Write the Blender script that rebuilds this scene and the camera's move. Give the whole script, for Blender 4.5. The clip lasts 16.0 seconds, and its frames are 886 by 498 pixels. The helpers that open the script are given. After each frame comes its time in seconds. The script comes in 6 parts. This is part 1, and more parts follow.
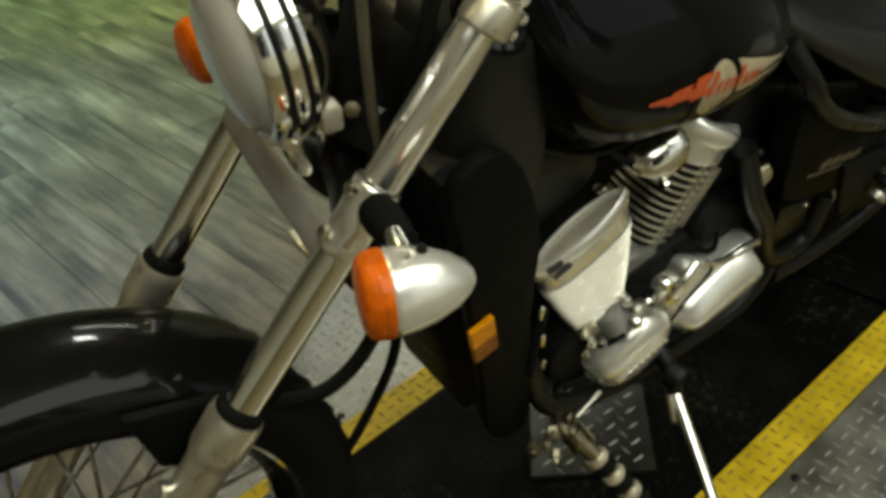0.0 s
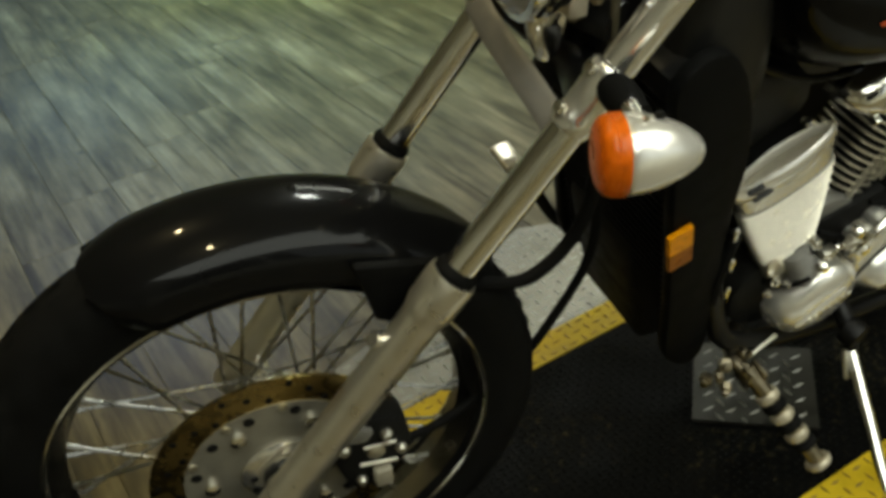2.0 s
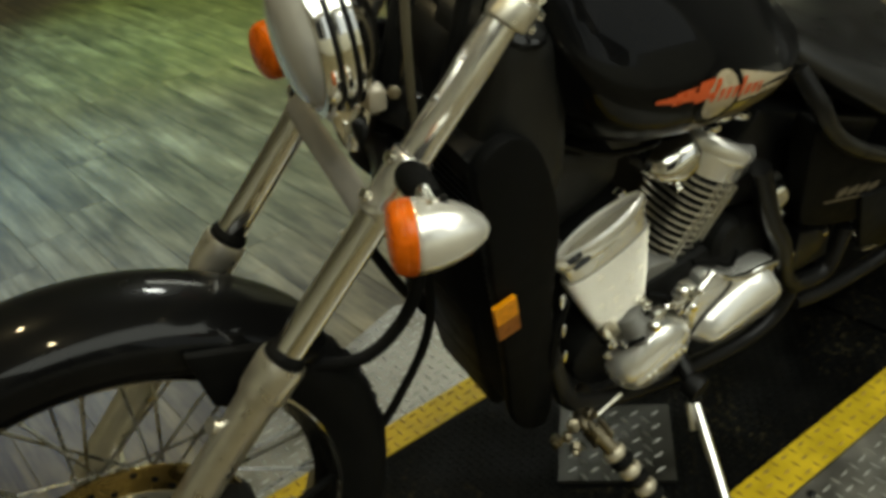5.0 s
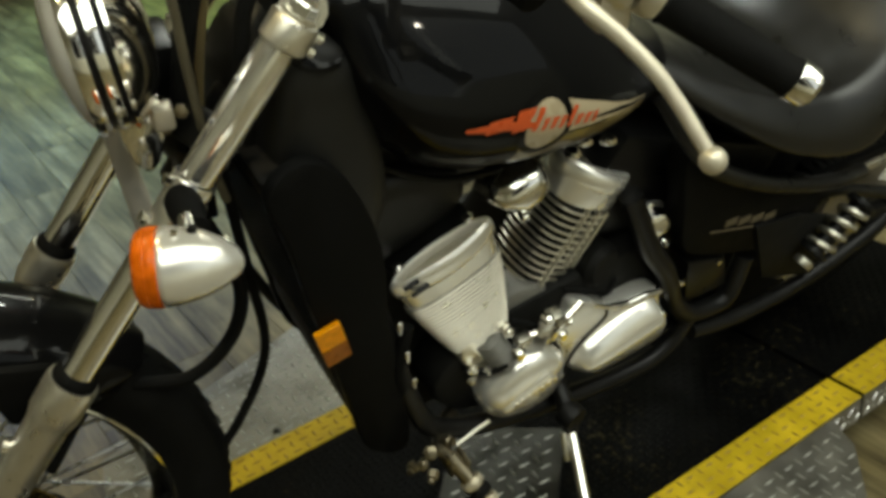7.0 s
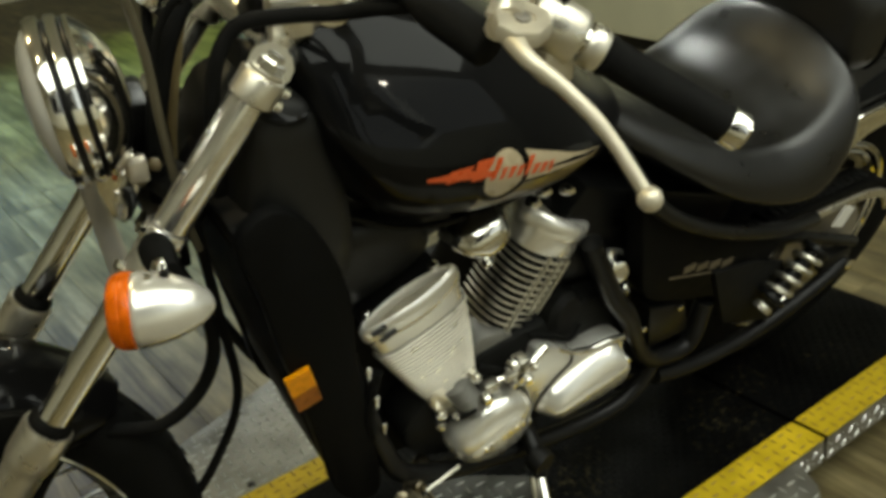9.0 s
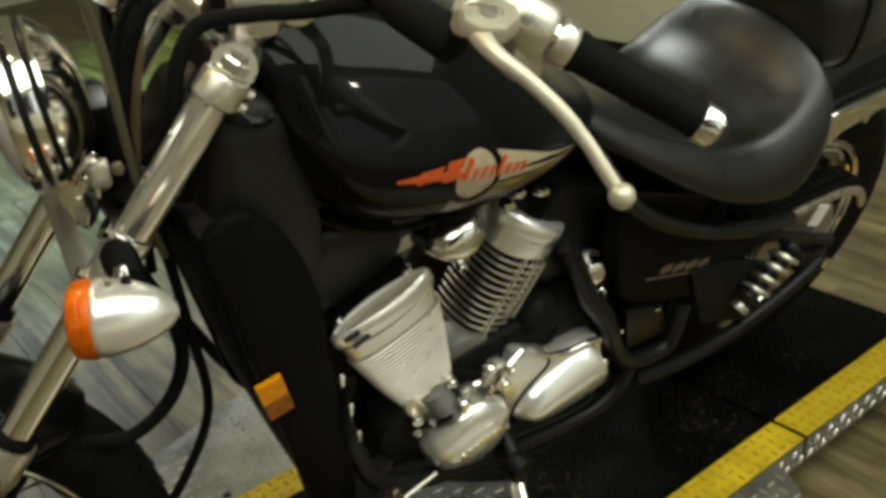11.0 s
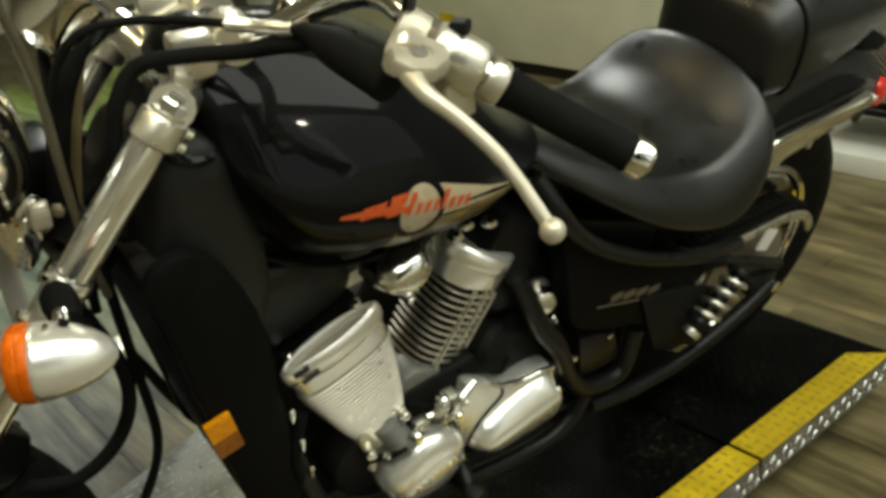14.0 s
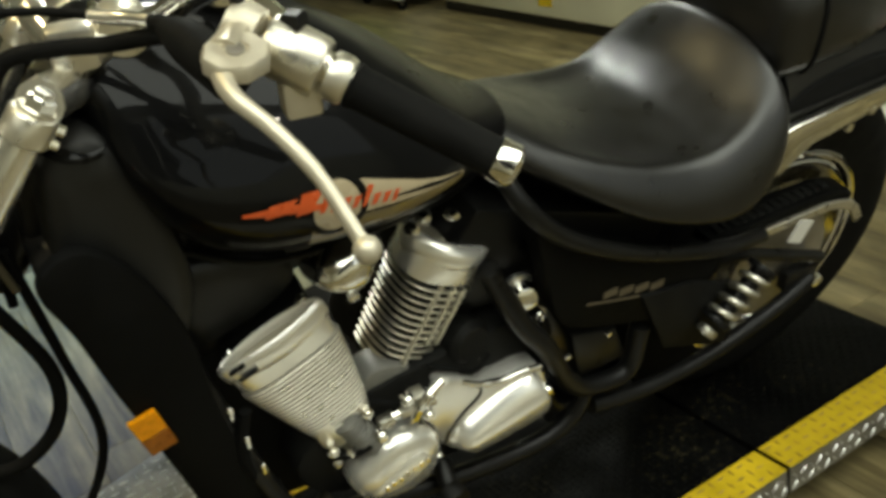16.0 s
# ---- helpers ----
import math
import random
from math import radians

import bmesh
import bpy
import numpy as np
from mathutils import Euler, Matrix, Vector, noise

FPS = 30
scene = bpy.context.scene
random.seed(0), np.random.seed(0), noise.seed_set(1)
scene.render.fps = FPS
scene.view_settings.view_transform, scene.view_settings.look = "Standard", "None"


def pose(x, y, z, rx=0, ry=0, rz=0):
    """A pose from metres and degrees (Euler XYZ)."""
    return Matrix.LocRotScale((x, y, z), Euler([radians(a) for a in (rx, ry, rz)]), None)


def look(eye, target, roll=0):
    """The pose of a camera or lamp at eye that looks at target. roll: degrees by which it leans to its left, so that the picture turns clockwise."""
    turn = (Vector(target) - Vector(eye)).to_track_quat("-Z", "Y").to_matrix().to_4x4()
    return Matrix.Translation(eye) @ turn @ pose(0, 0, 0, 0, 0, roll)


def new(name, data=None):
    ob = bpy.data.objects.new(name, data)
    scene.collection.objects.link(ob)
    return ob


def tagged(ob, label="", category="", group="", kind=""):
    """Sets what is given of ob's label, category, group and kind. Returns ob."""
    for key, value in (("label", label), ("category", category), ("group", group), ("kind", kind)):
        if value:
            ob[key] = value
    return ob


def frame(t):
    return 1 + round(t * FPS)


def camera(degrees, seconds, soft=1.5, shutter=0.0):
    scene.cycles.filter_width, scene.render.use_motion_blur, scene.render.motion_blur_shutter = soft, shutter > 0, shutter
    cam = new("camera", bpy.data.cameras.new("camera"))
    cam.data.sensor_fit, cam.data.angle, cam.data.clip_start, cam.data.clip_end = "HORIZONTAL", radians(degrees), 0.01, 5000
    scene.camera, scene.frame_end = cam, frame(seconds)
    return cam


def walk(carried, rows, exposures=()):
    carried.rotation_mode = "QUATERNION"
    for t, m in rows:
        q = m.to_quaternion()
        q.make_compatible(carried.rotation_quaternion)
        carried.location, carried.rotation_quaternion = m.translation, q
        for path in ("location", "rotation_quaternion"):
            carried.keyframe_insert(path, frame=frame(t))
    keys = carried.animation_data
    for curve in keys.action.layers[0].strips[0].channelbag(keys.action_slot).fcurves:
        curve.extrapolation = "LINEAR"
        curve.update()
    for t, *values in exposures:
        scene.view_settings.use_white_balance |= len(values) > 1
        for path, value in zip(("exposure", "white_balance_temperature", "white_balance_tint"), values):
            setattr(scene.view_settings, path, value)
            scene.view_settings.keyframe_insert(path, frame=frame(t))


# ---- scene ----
cam = camera(49.0, 16.0, 3.9)
PATH = [
    (0, (-0.692, -0.797, 1.16), (0.302, 0.523, 0.033), -9.3),
    (0.5, (-0.746, -0.823, 1.165), (0.247, 0.511, 0.054), -8.9),
    (1, (-0.798, -0.832, 1.135), (0.116, 0.493, -0.052), -7.9),
    (1.5, (-0.8, -0.834, 1.116), (-0.038, 0.56, -0.1), -9.8),
    (2, (-0.825, -0.843, 1.119), (-0.06, 0.644, 0.023), -8.3),
    (2.5, (-0.878, -0.857, 1.105), (-0.234, 0.682, 0.002), -8.4),
    (3, (-0.883, -0.874, 1.106), (-0.246, 0.718, 0.076), -5.9),
    (3.5, (-0.882, -0.884, 1.106), (-0.26, 0.726, 0.094), -6.4),
    (4, (-0.866, -0.897, 1.102), (-0.219, 0.707, 0.098), -7.0),
    (4.5, (-0.832, -0.922, 1.111), (-0.029, 0.626, 0.131), -8.5),
    (5, (-0.768, -0.935, 1.137), (0.194, 0.518, 0.155), -8.6),
    (5.2, (-0.757, -0.941, 1.139), (0.243, 0.497, 0.184), -7.4),
    (7.3, (-0.548, -1.033, 1.121), (0.362, 0.449, 0.115), -7.0),
    (7.5, (-0.553, -1.037, 1.120), (0.389, 0.419, 0.095), -7.0),
    (8, (-0.569, -1.049, 1.125), (0.401, 0.449, 0.173), -8.2),
    (8.5, (-0.574, -1.067, 1.123), (0.407, 0.430, 0.213), -6.0),
    (8.7, (-0.573, -1.072, 1.128), (0.420, 0.432, 0.230), -6.9),
    (10.8, (-0.560, -1.063, 1.116), (0.458, 0.425, 0.247), -6.6),
    (11, (-0.557, -1.064, 1.115), (0.471, 0.41, 0.237), -7.2),
    (11.5, (-0.564, -1.063, 1.11), (0.42, 0.448, 0.245), -7.8),
    (12, (-0.563, -1.065, 1.111), (0.438, 0.438, 0.251), -7.9),
    (12.5, (-0.548, -1.077, 1.113), (0.528, 0.372, 0.251), -7.4),
    (13, (-0.547, -1.086, 1.115), (0.532, 0.373, 0.272), -7.9),
    (13.5, (-0.543, -1.084, 1.12), (0.539, 0.374, 0.282), -7.3),
    (14, (-0.54, -1.083, 1.121), (0.558, 0.365, 0.287), -7.4),
    (14.5, (-0.538, -1.089, 1.119), (0.57, 0.35, 0.281), -7.7),
    (15, (-0.527, -1.091, 1.116), (0.578, 0.351, 0.279), -8.4),
    (15.5, (-0.453, -1.097, 1.088), (0.582, 0.365, 0.197), -10.6),
    (16, (-0.322, -1.148, 1.096), (0.534, 0.44, 0.233), -10.1),
]
walk(cam, [(t, look(eye, target, roll)) for t, eye, target, roll in PATH], [(0.0, 0.08), (5.0, 0.14), (7.5, 0.2), (11.0, 0.3), (16.0, 0.4)])

# ---- world and lights ----
world = bpy.data.worlds.new("room_air")
scene.world = world
world.use_nodes = True
world.node_tree.nodes["Background"].inputs[0].default_value = (0.75, 0.72, 0.6, 1)
world.node_tree.nodes["Background"].inputs[1].default_value = 0.02


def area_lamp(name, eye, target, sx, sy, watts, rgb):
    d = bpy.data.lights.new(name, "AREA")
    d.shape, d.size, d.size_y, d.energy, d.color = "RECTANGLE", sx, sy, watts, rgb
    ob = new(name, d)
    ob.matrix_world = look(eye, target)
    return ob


# warm white panel standing in for the lit ceiling; bare bulbs further off
area_lamp("overhead_light", (0.2, -1.85, 2.66), (0.2, -1.85, 0), 4.6, 1.9, 86, (0.955, 1.0, 0.88))
# unseen window assumed behind the camera, for the bright reflections in the chrome
area_lamp("assumed_window_light", (1.2, -3.12, 1.75), (1.2, 0.0, 1.3), 3.2, 1.5, 9, (0.93, 1.0, 0.94))
area_lamp("bulb_lamp", (-0.94, 0.80, 2.62), (-0.94, 0.80, 0), 0.075, 0.075, 9, (1.0, 0.82, 0.42))
area_lamp("bulb_lamp", (-0.95, -0.48, 2.62), (-0.95, -0.48, 0), 0.075, 0.075, 6, (1.0, 0.84, 0.46))
area_lamp("bulb_lamp", (0.95, -2.85, 2.2), (0.0, 0.0, 0.9), 0.07, 0.07, 2.5, (1.0, 0.93, 0.75))
area_lamp("overhead_light", (0.95, 1.3, 2.62), (0.95, 1.3, 0), 0.3, 0.3, 22, (0.95, 1.0, 0.9))
# fill added to brighten the far cabinet and the floor before it
area_lamp("overhead_light", (2.0, 2.7, 2.64), (2.1, 2.7, 0), 0.3, 1.3, 20, (0.95, 1.0, 0.84))


def spot_lamp(name, eye, target, watts, degrees, blend, rgb):
    d = bpy.data.lights.new(name, "SPOT")
    d.energy, d.color, d.spot_size, d.spot_blend, d.shadow_soft_size = watts, rgb, radians(degrees), blend, 0.06
    ob = new(name, d)
    ob.matrix_world = look(eye, target)
    return ob


# added spots standing in for shifting blue and green reflections on the far floor
spot_lamp("cool_standin_spot", (-0.5, 2.7, 2.6), (-0.05, 1.9, -0.12), 370, 52, 1.0, (0.22, 0.46, 1.0))
spot_lamp("cool_standin_spot", (-0.3, 4.6, 2.6), (-0.15, 3.7, -0.12), 300, 60, 1.0, (0.30, 0.6, 1.0))
spot_lamp("green_standin_spot", (0.9, 3.4, 2.6), (0.6, 2.75, -0.12), 120, 58, 1.0, (0.5, 1.0, 0.36))
spot_lamp("green_standin_spot", (1.4, 4.9, 2.6), (1.15, 4.0, -0.12), 230, 50, 1.0, (0.5, 1.0, 0.25))

# ---- materials ----


def mat(name, base, rough=0.5, metal=0.0, noise_scale=None, vary=0.15, bump=0.0, bump_scale=None, coat=0.0, rough_vary=0.1, spec=0.5, emit=None):
    m = bpy.data.materials.new(name)
    m.use_nodes = True
    nt = m.node_tree
    b = nt.nodes["Principled BSDF"]
    b.inputs["Base Color"].default_value = (*base, 1)
    b.inputs["Roughness"].default_value = rough
    b.inputs["Metallic"].default_value = metal
    b.inputs["Specular IOR Level"].default_value = spec
    b.inputs["Coat Weight"].default_value = coat
    b.inputs["Coat Roughness"].default_value = 0.04
    if emit:
        b.inputs["Emission Color"].default_value = (*emit[:3], 1)
        b.inputs["Emission Strength"].default_value = emit[3]
    if noise_scale:
        co = nt.nodes.new("ShaderNodeTexCoord")
        n1 = nt.nodes.new("ShaderNodeTexNoise")
        n1.inputs["Scale"].default_value = noise_scale
        n1.inputs["Detail"].default_value = 6
        n2 = nt.nodes.new("ShaderNodeTexNoise")
        n2.inputs["Scale"].default_value = noise_scale * 0.12
        n2.inputs["Detail"].default_value = 3
        nt.links.new(co.outputs["Object"], n1.inputs["Vector"])
        nt.links.new(co.outputs["Object"], n2.inputs["Vector"])
        mul = nt.nodes.new("ShaderNodeMath")
        mul.operation = "MULTIPLY"
        nt.links.new(n1.outputs["Fac"], mul.inputs[0])
        nt.links.new(n2.outputs["Fac"], mul.inputs[1])
        ramp = nt.nodes.new("ShaderNodeMapRange")
        ramp.inputs["From Min"].default_value, ramp.inputs["From Max"].default_value = 0.12, 0.4
        ramp.inputs["To Min"].default_value, ramp.inputs["To Max"].default_value = 1 - vary, 1 + vary
        nt.links.new(mul.outputs[0], ramp.inputs["Value"])
        mix = nt.nodes.new("ShaderNodeVectorMath")
        mix.operation = "SCALE"
        mix.inputs[0].default_value = base
        nt.links.new(ramp.outputs[0], mix.inputs["Scale"])
        nt.links.new(mix.outputs[0], b.inputs["Base Color"])
        rr = nt.nodes.new("ShaderNodeMapRange")
        rr.inputs["From Min"].default_value, rr.inputs["From Max"].default_value = 0.3, 0.7
        rr.inputs["To Min"].default_value, rr.inputs["To Max"].default_value = max(0.02, rough - rough_vary), min(1, rough + rough_vary)
        nt.links.new(n1.outputs["Fac"], rr.inputs["Value"])
        nt.links.new(rr.outputs[0], b.inputs["Roughness"])
        if bump:
            n3 = nt.nodes.new("ShaderNodeTexNoise")
            n3.inputs["Scale"].default_value = bump_scale or noise_scale * 4
            n3.inputs["Detail"].default_value = 4
            nt.links.new(co.outputs["Object"], n3.inputs["Vector"])
            bp = nt.nodes.new("ShaderNodeBump")
            bp.inputs["Strength"].default_value = bump
            bp.inputs["Distance"].default_value = 0.002
            nt.links.new(n3.outputs["Fac"], bp.inputs["Height"])
            nt.links.new(bp.outputs[0], b.inputs["Normal"])
    return m


CHROME = mat("chrome", (0.90, 0.885, 0.84), 0.11, 1.0, 30, 0.03, rough_vary=0.03)
CHROME_SOFT = mat("polished_alloy", (0.93, 0.915, 0.86), 0.21, 0.92, 40, 0.03, rough_vary=0.05)
ALLOY = mat("brushed_alloy", (0.6, 0.58, 0.5), 0.4, 1.0, 60, 0.15, 0.1, 300)
CAST = mat("cast_alloy", (0.36, 0.34, 0.30), 0.5, 0.8, 50, 0.2, 0.15, 200)
DARK_CAST = mat("dark_engine_casting", (0.009, 0.009, 0.0082), 0.6, 0.0, 40, 0.3, 0.2, 150, spec=0.1)
PAINT = mat("gloss_black_paint", (0.004, 0.004, 0.0042), 0.3, 0.0, 12, 0.1, coat=0.26, rough_vary=0.04, spec=0.03)
PANEL_PLASTIC = mat("smooth_black_plastic", (0.012, 0.012, 0.0112), 0.42, 0.0, 30, 0.15, 0.05, 300, spec=0.3)
SATIN = mat("satin_black_enamel", (0.006, 0.006, 0.0058), 0.36, 0.0, 20, 0.25, 0.05, 150, spec=0.22)
PLASTIC = mat("black_plastic", (0.0055, 0.0055, 0.0052), 0.5, 0.0, 30, 0.25, 0.08, 400, spec=0.035)
RUBBER = mat("black_rubber", (0.0062, 0.0062, 0.0059), 0.7, 0.0, 40, 0.35, 0.2, 250, spec=0.07)
VINYL = mat("black_seat_vinyl", (0.006, 0.0059, 0.0055), 0.33, 0.0, 25, 0.18, 0.12, 500, rough_vary=0.07, spec=0.58)
AMBER = mat("amber_lens", (0.62, 0.115, 0.002), 0.3, 0.0, 60, 0.35, coat=0.12, spec=0.2)
AMBER_REFLECTOR = mat("amber_reflector", (0.85, 0.32, 0.0), 0.35, 0.0, 120, 0.2, spec=0.2)
AMBER_DARK = mat("dark_amber_reflector", (0.30, 0.095, 0.002), 0.35, 0.0, 120, 0.3, spec=0.2)
COVER = mat("satin_chrome_cover", (0.92, 0.90, 0.84), 0.23, 0.72, 12, 0.02, rough_vary=0.02)
LEVER_ALLOY = mat("bare_lever_alloy", (0.62, 0.57, 0.45), 0.42, 0.6, 50, 0.1, 0.05, 200)
TAN_LID = mat("dull_tan_alloy", (0.34, 0.31, 0.235), 0.5, 0.25, 60, 0.2, 0.1, 300)
CABLE_SHEATH = mat("olive_cable_sheath", (0.07, 0.06, 0.035), 0.5, 0.0, 40, 0.2)
STRIP = mat("grey_steel_strip", (0.17, 0.168, 0.16), 0.5, 0.25, 60, 0.15)
# chrome mirror back; the tan it reflects is painted as its colour
MIRROR_BACK = mat("tan_reflection_chrome", (0.62, 0.5, 0.26), 0.3, 0.9, 40, 0.15)
RED_LENS = mat("red_lens", (0.6, 0.02, 0.01), 0.25, coat=0.6)
GLASS_LENS = mat("lamp_glass", (0.55, 0.55, 0.52), 0.12, 0.2, 30, 0.1, coat=1.0)
# rim chrome with the tyre's dark reflection put into its base colour
DARK_CHROME = mat("dark_reflection_chrome", (0.34, 0.33, 0.30), 0.2, 1.0, 30, 0.15, rough_vary=0.08)
GREY_ALLOY = mat("dull_grey_alloy", (0.30, 0.285, 0.235), 0.42, 0.6, 40, 0.2, 0.1, 200)
ZINC = mat("zinc_spoke", (0.46, 0.46, 0.44), 0.28, 1.0, 40, 0.2)
SATIN_ALLOY = mat("satin_alloy", (0.72, 0.685, 0.58), 0.34, 0.9, 50, 0.08)
GREY_CAST = mat("mid_grey_casting", (0.21, 0.205, 0.185), 0.45, 0.3, 50, 0.25, 0.2, 200)
# darker than the fins: shade in the gaps is put into this colour
FIN_GAP = mat("fin_shade_alloy", (0.24, 0.23, 0.20), 0.5, 0.5, 60, 0.2, 0.1, 250, spec=0.3)
DISC = mat("disc_steel", (0.46, 0.34, 0.13), 0.27, 1.0, 60, 0.12)
WHITE_TAG = mat("white_sticker", (0.75, 0.74, 0.7), 0.6, 0, 80, 0.08)
CREAM = mat("cream_decal", (0.46, 0.38, 0.25), 0.3, 0, 40, 0.08, coat=0.8)
GOLD = mat("dull_gold_decal", (0.16, 0.12, 0.05), 0.35, 0, 40, 0.1, coat=0.8)
RED_DECAL = mat("red_decal", (0.60, 0.085, 0.015), 0.3, 0, 40, 0.1, coat=0.8)
GREY_DECAL = mat("tan_grey_decal", (0.11, 0.09, 0.06), 0.4, 0, 40, 0.1)
STEEL_PLATE = mat("galvanised_tread_plate", (0.28, 0.27, 0.235), 0.45, 0.8, 14, 0.28, 0.2, 120, rough_vary=0.15)
# paler than the plates: glints on the worn ridges are in this colour
TREAD_BRIGHT = mat("worn_glint_tread", (0.66, 0.66, 0.63), 0.34, 0.7, 40, 0.15, rough_vary=0.1)
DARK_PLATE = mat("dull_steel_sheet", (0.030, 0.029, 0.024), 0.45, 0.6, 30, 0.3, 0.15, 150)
PALE_RING = mat("worn_pale_ring", (0.50, 0.45, 0.34), 0.4, 0.5, 60, 0.2)
DARK_STEEL = mat("dark_worn_steel", (0.05, 0.047, 0.042), 0.5, 0.6, 60, 0.3, 0.2, 200)
BRONZE = mat("worn_bronze_finish", (0.30, 0.26, 0.18), 0.35, 1.0, 60, 0.25)
DIRTY_TREAD = mat("dirt_worn_yellow_tread", (0.30, 0.19, 0.02), 0.5, 0.0, 60, 0.4)
FENDER = mat("worn_satin_grey_black", (0.012, 0.012, 0.0115), 0.42, 0.0, 8, 0.2, 0.08, 200, spec=0.45)
YELLOW = mat("worn_yellow_paint", (0.54, 0.385, 0.014), 0.5, 0.0, 18, 0.28, 0.2, 160, rough_vary=0.12, spec=0.2)
DECK_BLACK = mat("worn_black_deck", (0.0022, 0.0022, 0.002), 0.55, 0.0, 9, 0.6, 0.5, 180, rough_vary=0.18, spec=0.045)


def add_specks(m, scale, lo, hi, rgb):
    """Sparse specks of dry dirt over a material's colour."""
    nt = m.node_tree
    b = nt.nodes["Principled BSDF"]
    old = b.inputs["Base Color"].links[0].from_socket
    co = nt.nodes.new("ShaderNodeTexCoord")
    n = nt.nodes.new("ShaderNodeTexNoise")
    n.inputs["Scale"].default_value, n.inputs["Detail"].default_value, n.inputs["Roughness"].default_value = scale, 5, 0.7
    nt.links.new(co.outputs["Object"], n.inputs["Vector"])
    big = nt.nodes.new("ShaderNodeTexNoise")
    big.inputs["Scale"].default_value = scale * 0.06
    nt.links.new(co.outputs["Object"], big.inputs["Vector"])
    s = nt.nodes.new("ShaderNodeMath")
    s.operation = "MULTIPLY_ADD"
    s.inputs[1].default_value = 0.35
    nt.links.new(big.outputs["Fac"], s.inputs[0])
    nt.links.new(n.outputs["Fac"], s.inputs[2])
    r = nt.nodes.new("ShaderNodeMapRange")
    r.inputs["From Min"].default_value, r.inputs["From Max"].default_value = lo, hi
    nt.links.new(s.outputs[0], r.inputs["Value"])
    mx = nt.nodes.new("ShaderNodeMix")
    mx.data_type = "RGBA"
    nt.links.new(r.outputs[0], mx.inputs[0])
    nt.links.new(old, mx.inputs[6])
    mx.inputs[7].default_value = (*rgb, 1)
    nt.links.new(mx.outputs[2], b.inputs["Base Color"])


add_specks(DECK_BLACK, 75, 0.77, 0.95, (0.055, 0.045, 0.022))
add_specks(YELLOW, 60, 0.84, 0.96, (0.10, 0.07, 0.015))
add_specks(STEEL_PLATE, 50, 0.84, 0.98, (0.12, 0.10, 0.07))
WALL_PAINT = mat("cream_wall_paint", (0.66, 0.64, 0.52), 0.65, 0, 6, 0.06, 0.05, 120)
# grey chosen only to keep the mostly unseen wall's reflection off the seat
GREY_WALL = mat("dimmed_wall_paint", (0.20, 0.20, 0.18), 0.7, 0, 6, 0.06, 0.05, 120)
CEIL_PAINT = mat("white_ceiling_paint", (0.78, 0.76, 0.68), 0.8, 0, 5, 0.05)
BEIGE = mat("beige_cabinet_enamel", (0.62, 0.61, 0.45), 0.4, 0, 5, 0.07, 0.03, 200)
WHITE_TRIM = mat("white_skirting_paint", (0.72, 0.71, 0.64), 0.5, 0, 8, 0.07)
BLACK_BASE = mat("black_plinth", (0.012, 0.012, 0.012), 0.5, 0, 20, 0.2)


